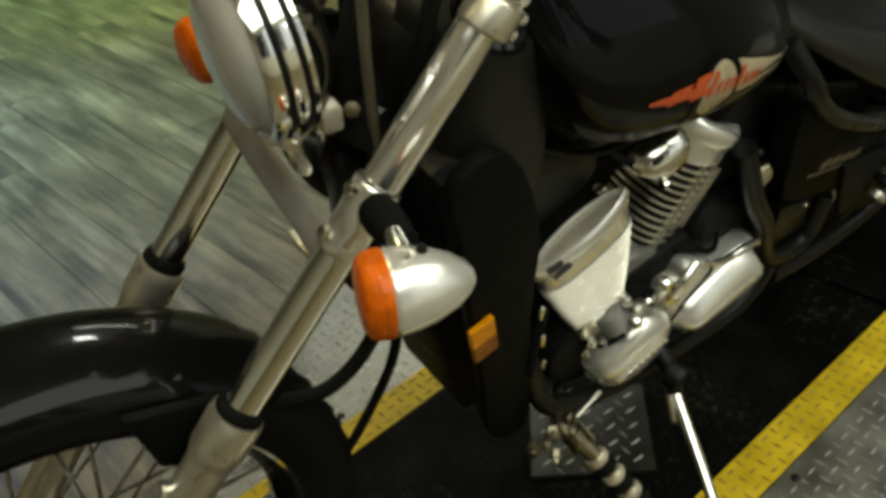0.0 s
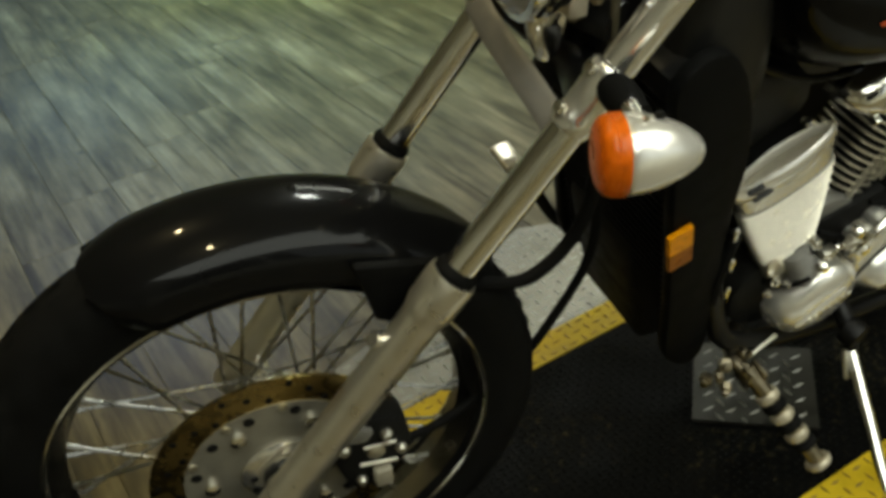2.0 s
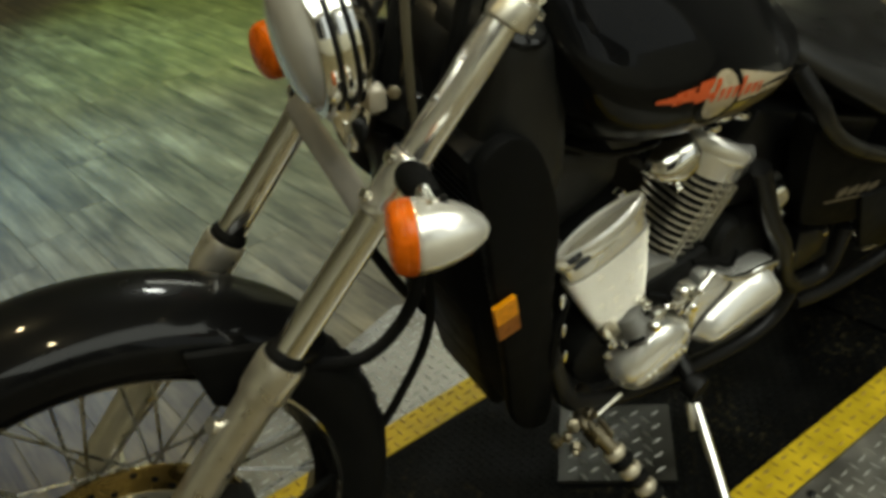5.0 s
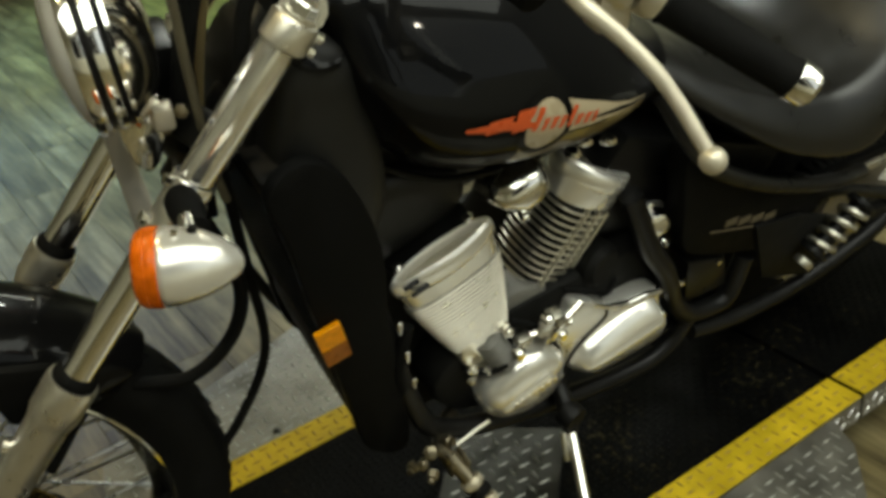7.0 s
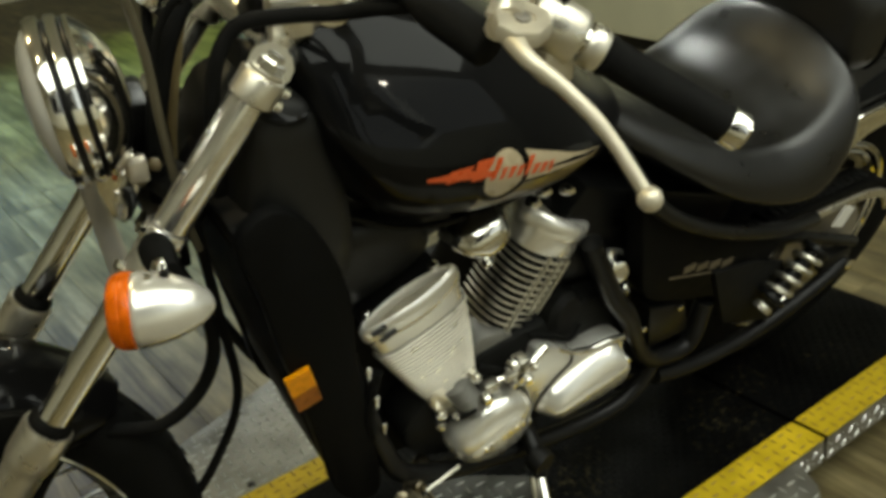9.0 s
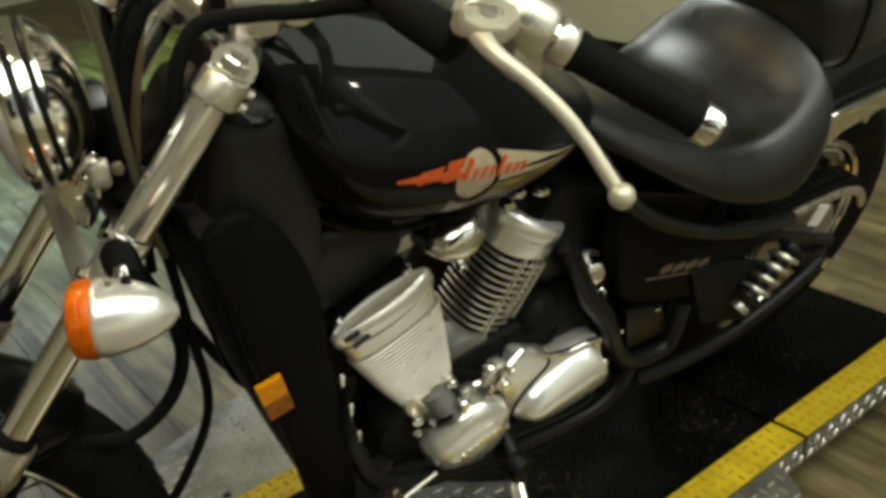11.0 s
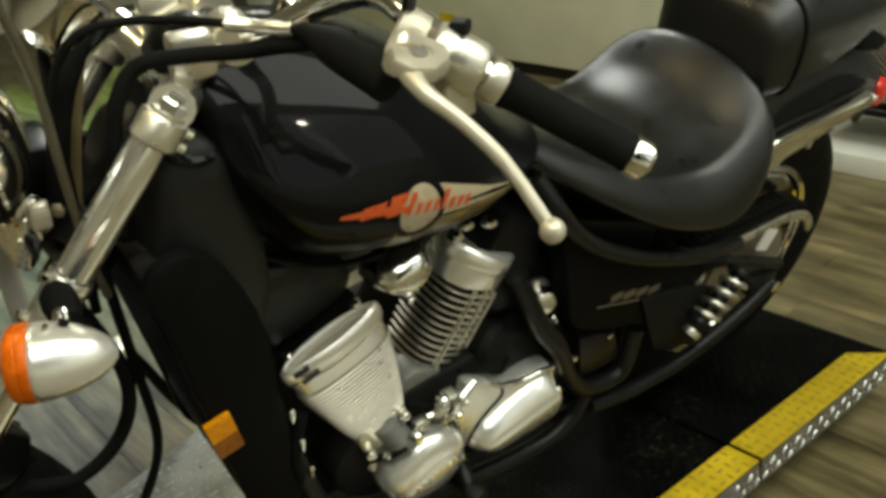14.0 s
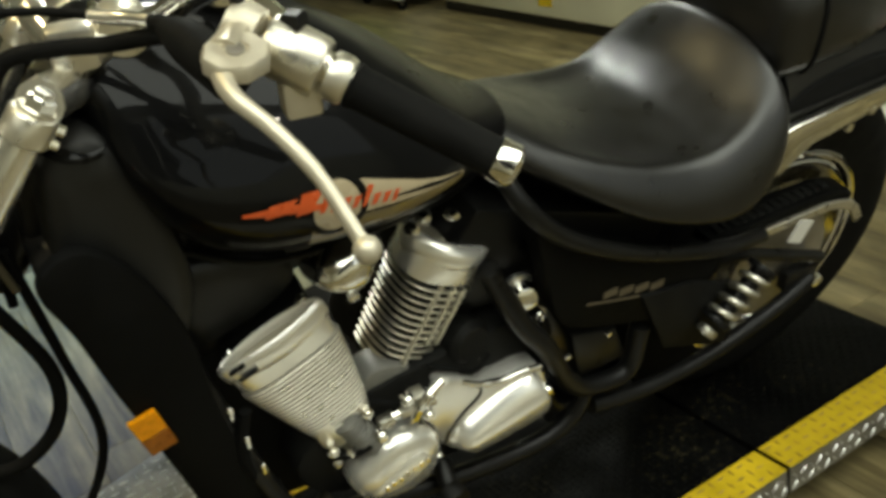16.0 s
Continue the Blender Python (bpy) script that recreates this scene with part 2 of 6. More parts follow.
def wood_material():
    m = bpy.data.materials.new("grey_brown_vinyl_wood")
    m.use_nodes = True
    nt = m.node_tree
    b = nt.nodes["Principled BSDF"]
    L = nt.links.new
    co = nt.nodes.new("ShaderNodeTexCoord")
    info = nt.nodes.new("ShaderNodeObjectInfo")
    isl = nt.nodes.new("ShaderNodeNewGeometry")
    add = nt.nodes.new("ShaderNodeMath")
    add.operation = "ADD"
    L(info.outputs["Random"], add.inputs[0])
    L(isl.outputs["Random Per Island"], add.inputs[1])
    off = nt.nodes.new("ShaderNodeVectorMath")
    off.operation = "MULTIPLY_ADD"
    off.inputs[1].default_value = (1, 1, 1)
    shift = nt.nodes.new("ShaderNodeCombineXYZ")
    m37 = nt.nodes.new("ShaderNodeMath")
    m37.operation = "MULTIPLY"
    m37.inputs[1].default_value = 37.0
    L(add.outputs[0], m37.inputs[0])
    L(m37.outputs[0], shift.inputs["X"])
    L(m37.outputs[0], shift.inputs["Y"])
    L(isl.outputs["Position"], off.inputs[0])
    L(shift.outputs[0], off.inputs[2])

    def streak(sx, sy, detail):
        mp = nt.nodes.new("ShaderNodeMapping")
        mp.inputs["Scale"].default_value = (sx, sy, 1)
        L(off.outputs[0], mp.inputs["Vector"])
        n = nt.nodes.new("ShaderNodeTexNoise")
        n.inputs["Scale"].default_value = 1
        n.inputs["Detail"].default_value = detail
        n.inputs["Roughness"].default_value = 0.62
        L(mp.outputs[0], n.inputs["Vector"])
        return n

    fine, broad, knots = streak(75, 3.5, 8), streak(15, 1.6, 8), streak(16, 7, 2)
    s1 = nt.nodes.new("ShaderNodeMath")
    s1.operation = "MULTIPLY_ADD"
    s1.inputs[1].default_value = 0.35
    L(fine.outputs["Fac"], s1.inputs[0])
    s2 = nt.nodes.new("ShaderNodeMath")
    s2.operation = "MULTIPLY"
    s2.inputs[1].default_value = 0.65
    L(broad.outputs["Fac"], s2.inputs[0])
    L(s2.outputs[0], s1.inputs[2])
    ramp = nt.nodes.new("ShaderNodeValToRGB")
    e = ramp.color_ramp.elements
    e[0].position, e[0].color = 0.355, (0.040, 0.030, 0.011, 1)
    e[1].position, e[1].color = 0.645, (0.225, 0.186, 0.092, 1)
    mid = ramp.color_ramp.elements.new(0.49)
    mid.color = (0.125, 0.099, 0.043, 1)
    L(s1.outputs[0], ramp.inputs["Fac"])
    kn = nt.nodes.new("ShaderNodeMapRange")
    kn.inputs["From Min"].default_value, kn.inputs["From Max"].default_value = 0.68, 0.78
    kn.inputs["To Min"].default_value, kn.inputs["To Max"].default_value = 1.0, 0.5
    L(knots.outputs["Fac"], kn.inputs["Value"])
    tone = nt.nodes.new("ShaderNodeMapRange")
    tone.inputs["To Min"].default_value, tone.inputs["To Max"].default_value = 0.78, 1.22
    L(add.outputs[0], tone.inputs["Value"])
    tone.inputs["From Max"].default_value = 2.0
    bl = streak(11, 3.0, 8)
    bm_ = nt.nodes.new("ShaderNodeMapRange")
    bm_.inputs["From Min"].default_value, bm_.inputs["From Max"].default_value = 0.36, 0.66
    bm_.inputs["To Min"].default_value, bm_.inputs["To Max"].default_value = 0.6, 1.35
    L(bl.outputs["Fac"], bm_.inputs["Value"])
    blotch = nt.nodes.new("ShaderNodeMath")
    blotch.operation = "MULTIPLY"
    L(kn.outputs[0], blotch.inputs[0])
    L(bm_.outputs[0], blotch.inputs[1])
    both = nt.nodes.new("ShaderNodeMath")
    both.operation = "MULTIPLY"
    L(blotch.outputs[0], both.inputs[0])
    L(tone.outputs[0], both.inputs[1])
    sc = nt.nodes.new("ShaderNodeVectorMath")
    sc.operation = "SCALE"
    L(ramp.outputs["Color"], sc.inputs[0])
    L(both.outputs[0], sc.inputs["Scale"])
    L(sc.outputs[0], b.inputs["Base Color"])
    rr = nt.nodes.new("ShaderNodeMapRange")
    rr.inputs["To Min"].default_value, rr.inputs["To Max"].default_value = 0.36, 0.58
    L(fine.outputs["Fac"], rr.inputs["Value"])
    L(rr.outputs[0], b.inputs["Roughness"])
    bp = nt.nodes.new("ShaderNodeBump")
    bp.inputs["Strength"].default_value, bp.inputs["Distance"].default_value = 0.25, 0.001
    L(fine.outputs["Fac"], bp.inputs["Height"])
    L(bp.outputs[0], b.inputs["Normal"])
    return m


WOOD = wood_material()
JOINT = mat("dark_floor_joint", (0.075, 0.06, 0.033), 0.8, 0, 20, 0.2)

# ---- mesh helpers ----


def finish(bm, angle=38):
    bmesh.ops.remove_doubles(bm, verts=bm.verts, dist=1e-6)
    bmesh.ops.recalc_face_normals(bm, faces=bm.faces)
    for f in bm.faces:
        f.smooth = True
    for e in bm.edges:
        if len(e.link_faces) == 2:
            e.smooth = e.calc_face_angle(0.0) < radians(angle)
    return bm


def part(name, bm, material, parent=None, label="", category="", kind="", group="", angle=38):
    finish(bm, angle)
    me = bpy.data.meshes.new(name)
    bm.to_mesh(me)
    bm.free()
    me.materials.append(material)
    ob = new(name, me)
    ob.parent = parent
    return tagged(ob, label, category, group, kind)


def thing(name, m, label, category, group=""):
    ob = new(name)
    ob.empty_display_size = 0.05
    ob.matrix_world = m
    return tagged(ob, label, category, group)


def raw(verts, faces):
    bm = bmesh.new()
    vs = [bm.verts.new(v) for v in verts]
    for f in faces:
        try:
            bm.faces.new([vs[i] for i in f])
        except ValueError:
            pass
    return bm


def join(*bms):
    out = bms[0]
    for b in bms[1:]:
        me = bpy.data.meshes.new("tmp")
        b.to_mesh(me)
        b.free()
        out.from_mesh(me)
        bpy.data.meshes.remove(me)
    return out


def moved(bm, m):
    bmesh.ops.transform(bm, matrix=m, verts=bm.verts)
    return bm


def spline(pts, n=8):
    p = [Vector(q) for q in pts]
    p = [p[0] * 2 - p[1]] + p + [p[-1] * 2 - p[-2]]
    out = []
    for i in range(1, len(p) - 2):
        for k in range(n):
            t = k / n
            a, b, c, d = p[i - 1], p[i], p[i + 1], p[i + 2]
            out.append(0.5 * ((2 * b) + (c - a) * t + (2 * a - 5 * b + 4 * c - d) * t * t + (3 * b - a - 3 * c + d) * t ** 3))
    out.append(p[-2])
    return out


def loft(rings, cap=True, closed=False):
    n = len(rings[0])
    verts = [v for r in rings for v in r]
    faces = []
    m = len(rings)
    for i in range(m if closed else m - 1):
        for j in range(n):
            a, b = i * n + j, i * n + (j + 1) % n
            c, d = ((i + 1) % m) * n + (j + 1) % n, ((i + 1) % m) * n + j
            faces.append((a, b, c, d))
    if cap and not closed:
        faces.append(tuple(range(n))[::-1])
        faces.append(tuple((m - 1) * n + j for j in range(n)))
    return raw(verts, faces)


def tube(pts, r, seg=10, closed=False, flat=1.0):
    p = [Vector(q) for q in pts]
    rs = r if isinstance(r, (list, tuple)) else [r] * len(p)
    rings, up = [], None
    for i, q in enumerate(p):
        a = p[i - 1] if i or closed else q
        b = p[(i + 1) % len(p)] if i < len(p) - 1 or closed else q
        d = (b - a).normalized()
        if up is None:
            up = d.orthogonal().normalized()
        up = (up - d * up.dot(d)).normalized()
        side = d.cross(up)
        rings.append([q + rs[i] * (math.cos(w) * up + flat * math.sin(w) * side) for w in (2 * math.pi * k / seg for k in range(seg))])
    return loft(rings, not closed, closed)


def along(p, d):
    return Matrix.Translation(p) @ Vector(d).to_track_quat("Z", "Y").to_matrix().to_4x4()


def lathe(profile, seg=32, m=None, sx=1.0, sy=1.0):
    rings = [[Vector((r * sx * math.cos(w), r * sy * math.sin(w), h)) for w in (2 * math.pi * k / seg for k in range(seg))] for r, h in profile]
    bm = loft(rings)
    return moved(bm, m) if m else bm


def box(lo, hi, bevel=0.0, seg=2):
    x0, y0, z0 = lo
    x1, y1, z1 = hi
    bm = raw([(x, y, z) for x in (x0, x1) for y in (y0, y1) for z in (z0, z1)], [(0, 1, 3, 2), (4, 6, 7, 5), (0, 4, 5, 1), (2, 3, 7, 6), (0, 2, 6, 4), (1, 5, 7, 3)])
    if bevel:
        bmesh.ops.bevel(bm, geom=list(bm.edges), offset=bevel, segments=seg, affect="EDGES", profile=0.5)
    return bm


def prism(poly, y0, y1, bevel=0.0, seg=2):
    """A polygon in x and z, drawn out from y0 to y1."""
    n = len(poly)
    v = [(x, y0, z) for x, z in poly] + [(x, y1, z) for x, z in poly]
    f = [tuple(range(n)), tuple(range(2 * n - 1, n - 1, -1))] + [(i, i + n, (i + 1) % n + n, (i + 1) % n) for i in range(n)]
    bm = raw(v, f)
    if bevel:
        bmesh.ops.recalc_face_normals(bm, faces=bm.faces)
        bmesh.ops.bevel(bm, geom=list(bm.edges), offset=bevel, segments=seg, affect="EDGES", profile=0.5)
    return bm


def smooth_poly(pts, n=5):
    p = [Vector((x, 0, z)) for x, z in pts]
    k = len(p)
    out = []
    for i in range(k):
        a, b, c, d = p[i - 1], p[i], p[(i + 1) % k], p[(i + 2) % k]
        for j in range(n):
            t = j / n
            q = 0.5 * ((2 * b) + (c - a) * t + (2 * a - 5 * b + 4 * c - d) * t * t + (3 * b - a - 3 * c + d) * t ** 3)
            out.append((q.x, q.z))
    return out


def dome(poly, y_base, y_top, steps=((1.0, 0.0), (1.0, 0.35), (0.94, 0.68), (0.8, 0.9), (0.5, 1.0)), ridge=0.0):
    """A pillowed cover: a smooth outline in x and z that swells from y_base to y_top."""
    cx = sum(p[0] for p in poly) / len(poly)
    cz = sum(p[1] for p in poly) / len(poly)
    rings = [[Vector((cx + s * (x - cx), y_base + h * (y_top - y_base), cz + s * (z - cz))) for x, z in poly] for s, h in steps]
    return loft(rings)


def ring_of(cx, cy, cz, w, zt, zb, n=28, power=2.6):
    out = []
    for k in range(n):
        t = 2 * math.pi * k / n
        c, s = math.cos(t), math.sin(t)
        y = w * math.copysign(abs(c) ** (2 / power), c)
        h = math.copysign(abs(s) ** (2 / power), s)
        out.append(Vector((cx, cy + y, cz + (zt - cz) * h if h > 0 else cz + (cz - zb) * h)))
    return out


def lozenges(spots, length, width, height, z, slant=0.0):
    """Raised tread marks, each one a low ridge; turned by a right angle in turn."""
    verts, faces = [], []
    for x, y, turned in spots:
        b = len(verts)
        a = slant + (math.pi / 2 if turned else 0.0)
        dx, dy = math.cos(a), math.sin(a)
        px, py = dy, -dx
        h, w = length / 2, width / 2
        verts += [(x - dx * h, y - dy * h, z), (x + px * w, y + py * w, z), (x + dx * h, y + dy * h, z), (x - px * w, y - py * w, z),
                  (x - dx * h * 0.55, y - dy * h * 0.55, z + height), (x + dx * h * 0.55, y + dy * h * 0.55, z + height)]
        faces += [(b, b + 1, b + 4), (b + 1, b + 5, b + 4), (b + 1, b + 2, b + 5), (b + 2, b + 3, b + 5), (b + 3, b + 4, b + 5), (b + 3, b, b + 4)]
    return raw(verts, faces)


def inside(x, y, poly):
    c = False
    for i in range(len(poly)):
        (x0, y0), (x1, y1) = poly[i - 1], poly[i]
        if (y0 > y) != (y1 > y) and x < (x1 - x0) * (y - y0) / (y1 - y0) + x0:
            c = not c
    return c


def tread(poly, pitch, margin=0.008):
    xs, ys = [p[0] for p in poly], [p[1] for p in poly]
    out = []
    for i in range(int((max(xs) - min(xs)) / pitch) + 1):
        for j in range(int((max(ys) - min(ys)) / pitch) + 1):
            x, y = min(xs) + (i + 0.5) * pitch, min(ys) + (j + 0.5) * pitch
            if all(inside(x + a, y + b, poly) for a, b in ((margin, 0), (-margin, 0), (0, margin), (0, -margin))):
                out.append((x, y, (i + j) % 2))
    return out


def slab(poly, z0, z1, bevel=0.0):
    n = len(poly)
    bm = raw([(x, y, z0) for x, y in poly] + [(x, y, z1) for x, y in poly], [tuple(range(n))[::-1], tuple(range(n, 2 * n))] + [(i, (i + 1) % n, (i + 1) % n + n, i + n) for i in range(n)])
    if bevel:
        bmesh.ops.recalc_face_normals(bm, faces=bm.faces)
        bmesh.ops.bevel(bm, geom=list(bm.edges), offset=bevel, segments=1, affect="EDGES")
    return bm


FLOOR = -0.12

# ---- room ----
X0, X1, Y0, Y1, TOP = -5.0, 3.1, -3.2, 7.0, 2.7
part("floor", slab([(X0, Y0), (X1, Y0), (X1, Y1), (X0, Y1)], FLOOR - 0.1, FLOOR - 0.008), JOINT, None, "grey-brown wood-look plank floor of the workshop", "floor", "structure")
floor = bpy.data.objects["floor"]
part("wall_east", box((X1, Y0, FLOOR), (X1 + 0.15, Y1, TOP)), GREY_WALL, None, "plain wall behind the cabinets, greyed to dim its reflection", "wall", "structure")
part("wall_west", box((X0 - 0.15, Y0, FLOOR), (X0, Y1, TOP)), WALL_PAINT, None, "plain cream painted workshop wall", "wall", "structure")
part("wall_south", join(box((X0, Y0 - 0.15, FLOOR), (X1, Y0, 0.95)), box((X0, Y0 - 0.15, 2.55), (X1, Y0, TOP)), box((X0, Y0 - 0.15, 0.95), (-2.8, Y0, 2.55)), box((3.0, Y0 - 0.15, 0.95), (X1, Y0, 2.55))), WALL_PAINT, None, "plain cream painted workshop wall", "wall", "structure")
part("wall_north", box((X0, Y1, FLOOR), (X1, Y1 + 0.15, TOP)), WALL_PAINT, None, "plain cream painted workshop wall", "wall", "structure")
part("ceiling", box((X0 - 0.15, Y0 - 0.15, TOP), (X1 + 0.15, Y1 + 0.15, TOP + 0.12)), CEIL_PAINT, None, "plain white painted ceiling", "ceiling", "structure")

# frame added round the assumed light; this side is out of view
part("window_1", join(box((-2.8, Y0 - 0.09, 0.95), (3.0, Y0 - 0.04, 1.0)), box((-2.8, Y0 - 0.09, 2.5), (3.0, Y0 - 0.04, 2.55)), *[box((-2.8 + 1.9166 * k - (0.05 if k else 0), Y0 - 0.09, 1.0), (-2.75 + 1.9166 * k, Y0 - 0.04, 2.5)) for k in range(4)]), WHITE_TRIM, None, "assumed wide white-framed window, out of view", "window", "structure")

# ---- motorcycle lift ----
lift = thing("motorcycle_lift", pose(0, 0, 0), "black tread-plate motorcycle lift with yellow painted edges", "motorcycle lift")
NEAR, FAR_Y = (-0.292, -0.225), (0.243, 0.31)
LX0, LX1, JF, JR = -1.35, 1.165, -0.446, 0.70
for a, b in ((LX0, JF - 0.003), (JF + 0.003, JR - 0.005), (JR + 0.005, LX1)):
    deck = part("deck_panel", box((a, NEAR[0] + 0.002, -0.02), (b, FAR_Y[1] - 0.002, 0.0), 0.001, 1), DECK_BLACK, lift, "worn black deck panel with fine tread")
    inner = [(a + 0.01, NEAR[1] + 0.006), (b - 0.01, NEAR[1] + 0.006), (b - 0.01, FAR_Y[0] - 0.006), (a + 0.01, FAR_Y[0] - 0.006)]
    part("deck_tread", lozenges(tread(inner, 0.0125, 0.004), 0.0125, 0.0045, 0.0012, 0.0), DECK_BLACK, deck, kind="stuff")
for a, b in ((JF + 0.003, JR - 0.005), (JR + 0.005, LX1)):
    for y0, y1 in (NEAR, FAR_Y):
        poly = [(a, y0), (b, y0), (b, y1), (a, y1)]
        if b == LX1:
            poly = [(a, y0), (b - (0.008 if y0 < 0 else 0.063), y0), (b - (0.063 if y0 < 0 else 0.008), y1), (a, y1)]
        st = part("edge_stripe", slab(poly, 0.0, 0.0025), YELLOW, lift, "worn yellow painted tread-plate edge")
        part("stripe_tread", lozenges(tread(poly, 0.0225, 0.005), 0.021, 0.0055, 0.0016, 0.0025), DIRTY_TREAD, st, kind="stuff")
# steel side flanges, dark chassis below
for y, s in ((NEAR[0], -1), (FAR_Y[1], 1)):
    for a, b in ((LX0, JF - 0.003), (JF + 0.003, JR - 0.005), (JR + 0.005, LX1)):
        y0, y1 = sorted((y, y - s * 0.004))
        fl = part("side_flange", box((a, y0, -0.052), (b, y1, -0.0005)), STEEL_PLATE, lift, "bare tread-plate side flange")
        v = tread([(a, -0.05), (b, -0.05), (b, -0.002), (a, -0.002)], 0.02, 0.004)
        m = Matrix(((1, 0, 0, 0), (0, 0, s, y), (0, 1, 0, 0), (0, 0, 0, 1)))
        part("flange_tread", moved(lozenges(v, 0.02, 0.0045, 0.0022, 0.0, math.pi / 4), m), TREAD_BRIGHT, fl, kind="stuff")
part("chassis", box((LX0 + 0.05, NEAR[0] + 0.05, FLOOR), (LX1 - 0.06, FAR_Y[1] - 0.05, -0.02), 0.004, 1), SATIN, lift, "black steel chassis under the deck")
half = [(0.61, 0.0), (0.585, 0.06), (0.46, 0.18), (0.24, 0.262), (0.12, 0.32), (-0.10, 0.25), (-0.40, 0.16), (-0.44, 0.0)]
for y, s in ((NEAR[0], -1), (FAR_Y[1], 1)):
    poly = [(x, y + s * (0.003 + d)) for x, d in half]
    if s < 0:
        poly = poly[::-1]
    w = part("side_wing", slab(poly, -0.006, 0.0), STEEL_PLATE, lift, "galvanised tread-plate side extension")
    part("wing_tread", lozenges(tread(poly, 0.0235, 0.008), 0.0225, 0.0042, 0.0022, 0.0), TREAD_BRIGHT, w, kind="stuff")
    for bx in (-0.12, 0.25):
        part("wing_bolt", lathe([(0.0, 0.0), (0.007, 0.0), (0.007, 0.003), (0.004, 0.005), (0.0, 0.005)], 12, pose(bx, y + s * 0.02, 0.0)), SATIN, w, "black bolt head")
    for bx in (-0.25, 0.1, 0.4):
        part("wing_bracket", box((bx, *sorted((y - s * 0.06, y + s * 0.12))[0:1], -0.03), (bx + 0.03, max(y - s * 0.06, y + s * 0.12), -0.0065)), SATIN, w)
part("floor_mat", slab([(-3.2, 2.79), (-0.2, 4.58), (-0.9, 5.75), (-3.9, 3.96)], FLOOR, FLOOR + 0.014, 0.003), RUBBER, None, "thick black rubber mat lying on the plank floor", "floor mat")
plate = thing("loose_steel_plate", pose(0.128, -0.018, 0.0015), "small square of bare steel tread plate lying on the deck", "steel plate")
sq = [(0.0, -0.134), (0.134, 0.0), (0.0, 0.134), (-0.134, 0.0)]
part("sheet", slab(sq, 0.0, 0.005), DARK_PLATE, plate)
spots = [(0.0005 + (i - 8) * 0.0245, 0.0015 + (j - 8) * 0.0252, (i + j) % 2) for i in range(17) for j in range(17)]
part("tread", lozenges([q for q in spots if abs(q[0]) + abs(q[1]) < 0.122], 0.0235, 0.004, 0.002, 0.005, radians(-7)), TREAD_BRIGHT, plate, kind="stuff")

# ---- things along the far wall ----
def wall_cabinet(m, w, h, d, label):
    c = thing("tall_cabinet", m, label, "cabinet", "cabinets along the wall")
    part("body", box((0, 0, 0.06), (d, w, h), 0.006), BEIGE, c)
    part("plinth", box((0.03, 0.01, 0), (d, w - 0.01, 0.06)), BLACK_BASE, c, "black recessed plinth")
    dr = part("door", box((-0.018, 0.006, 0.07), (0.0, w - 0.006, h - 0.01), 0.004), BEIGE, c, "one wide sliding front")
    part("handle", tube([(-0.02, 0.1, 1.0), (-0.045, 0.1, 1.01), (-0.045, 0.1, 1.15), (-0.02, 0.1, 1.16)], 0.006), CHROME, dr, "chrome bow handle")
    part("yellow_label", box((-0.021, w * 0.62, 0.12), (-0.0185, w * 0.62 + 0.11, 0.26)), YELLOW, dr, "yellow label low on the cabinet front")
    part("foot_clip", box((0.0, w * 0.55, 0.055), (0.03, w * 0.55 + 0.04, 0.085), 0.004), CAST, c, "small grey clip above the plinth")
    return c


wall_cabinet(pose(2.62, 0.95, FLOOR), 2.85, 1.9, 0.44, "long beige enamelled cabinet with a black plinth")


def wire_rack(m):
    """A low rack of wire mesh on a black base, standing at the skirting."""
    r = thing("wire_rack", m, "black wire-mesh rack with a dark box on its lower shelf", "rack")
    W, H, D = 0.62, 0.66, 0.30
    for x in (0.0, D):
        for y in (0.0, W):
            part("post", tube([(x, y, 0.0), (x, y, H)], 0.008, 8), SATIN, r)
    for z in (0.14, H - 0.01):
        part("rail", tube([(0, 0, z), (0, W, z), (D, W, z), (D, 0, z)], 0.005, 6, True), SATIN, r)
    n = 31
    part("mesh_panel", join(*[tube([(0.0, max(0, W * k / n - 0.47), 0.17 + max(0, 0.47 - W * k / n)), (0.0, W * k / n, 0.17)], 0.0016, 4) for k in range(1, n)],
                            *[tube([(0.0, min(W, W * k / n + 0.47), 0.17 + min(0.47, W - W * k / n)), (0.0, W * k / n, 0.17)], 0.0016, 4) for k in range(1, n)],
                            *[tube([(0.0, 0.0, 0.17 + 0.02 * k), (0.0, min(W, 0.47 - 0.02 * k), min(0.64, 0.17 + 0.02 * k + W))], 0.0016, 4) for k in range(1, 23)],
                            *[tube([(0.0, W, 0.17 + 0.02 * k), (0.0, W - 0.47 + 0.02 * k, 0.64)], 0.0016, 4) for k in range(1, 23)]), ALLOY, r, "diamond wire mesh")
    part("lower_shelf", box((0.0, 0.0, 0.12), (D, W, 0.135), 0.002, 1), SATIN, r)
    return r


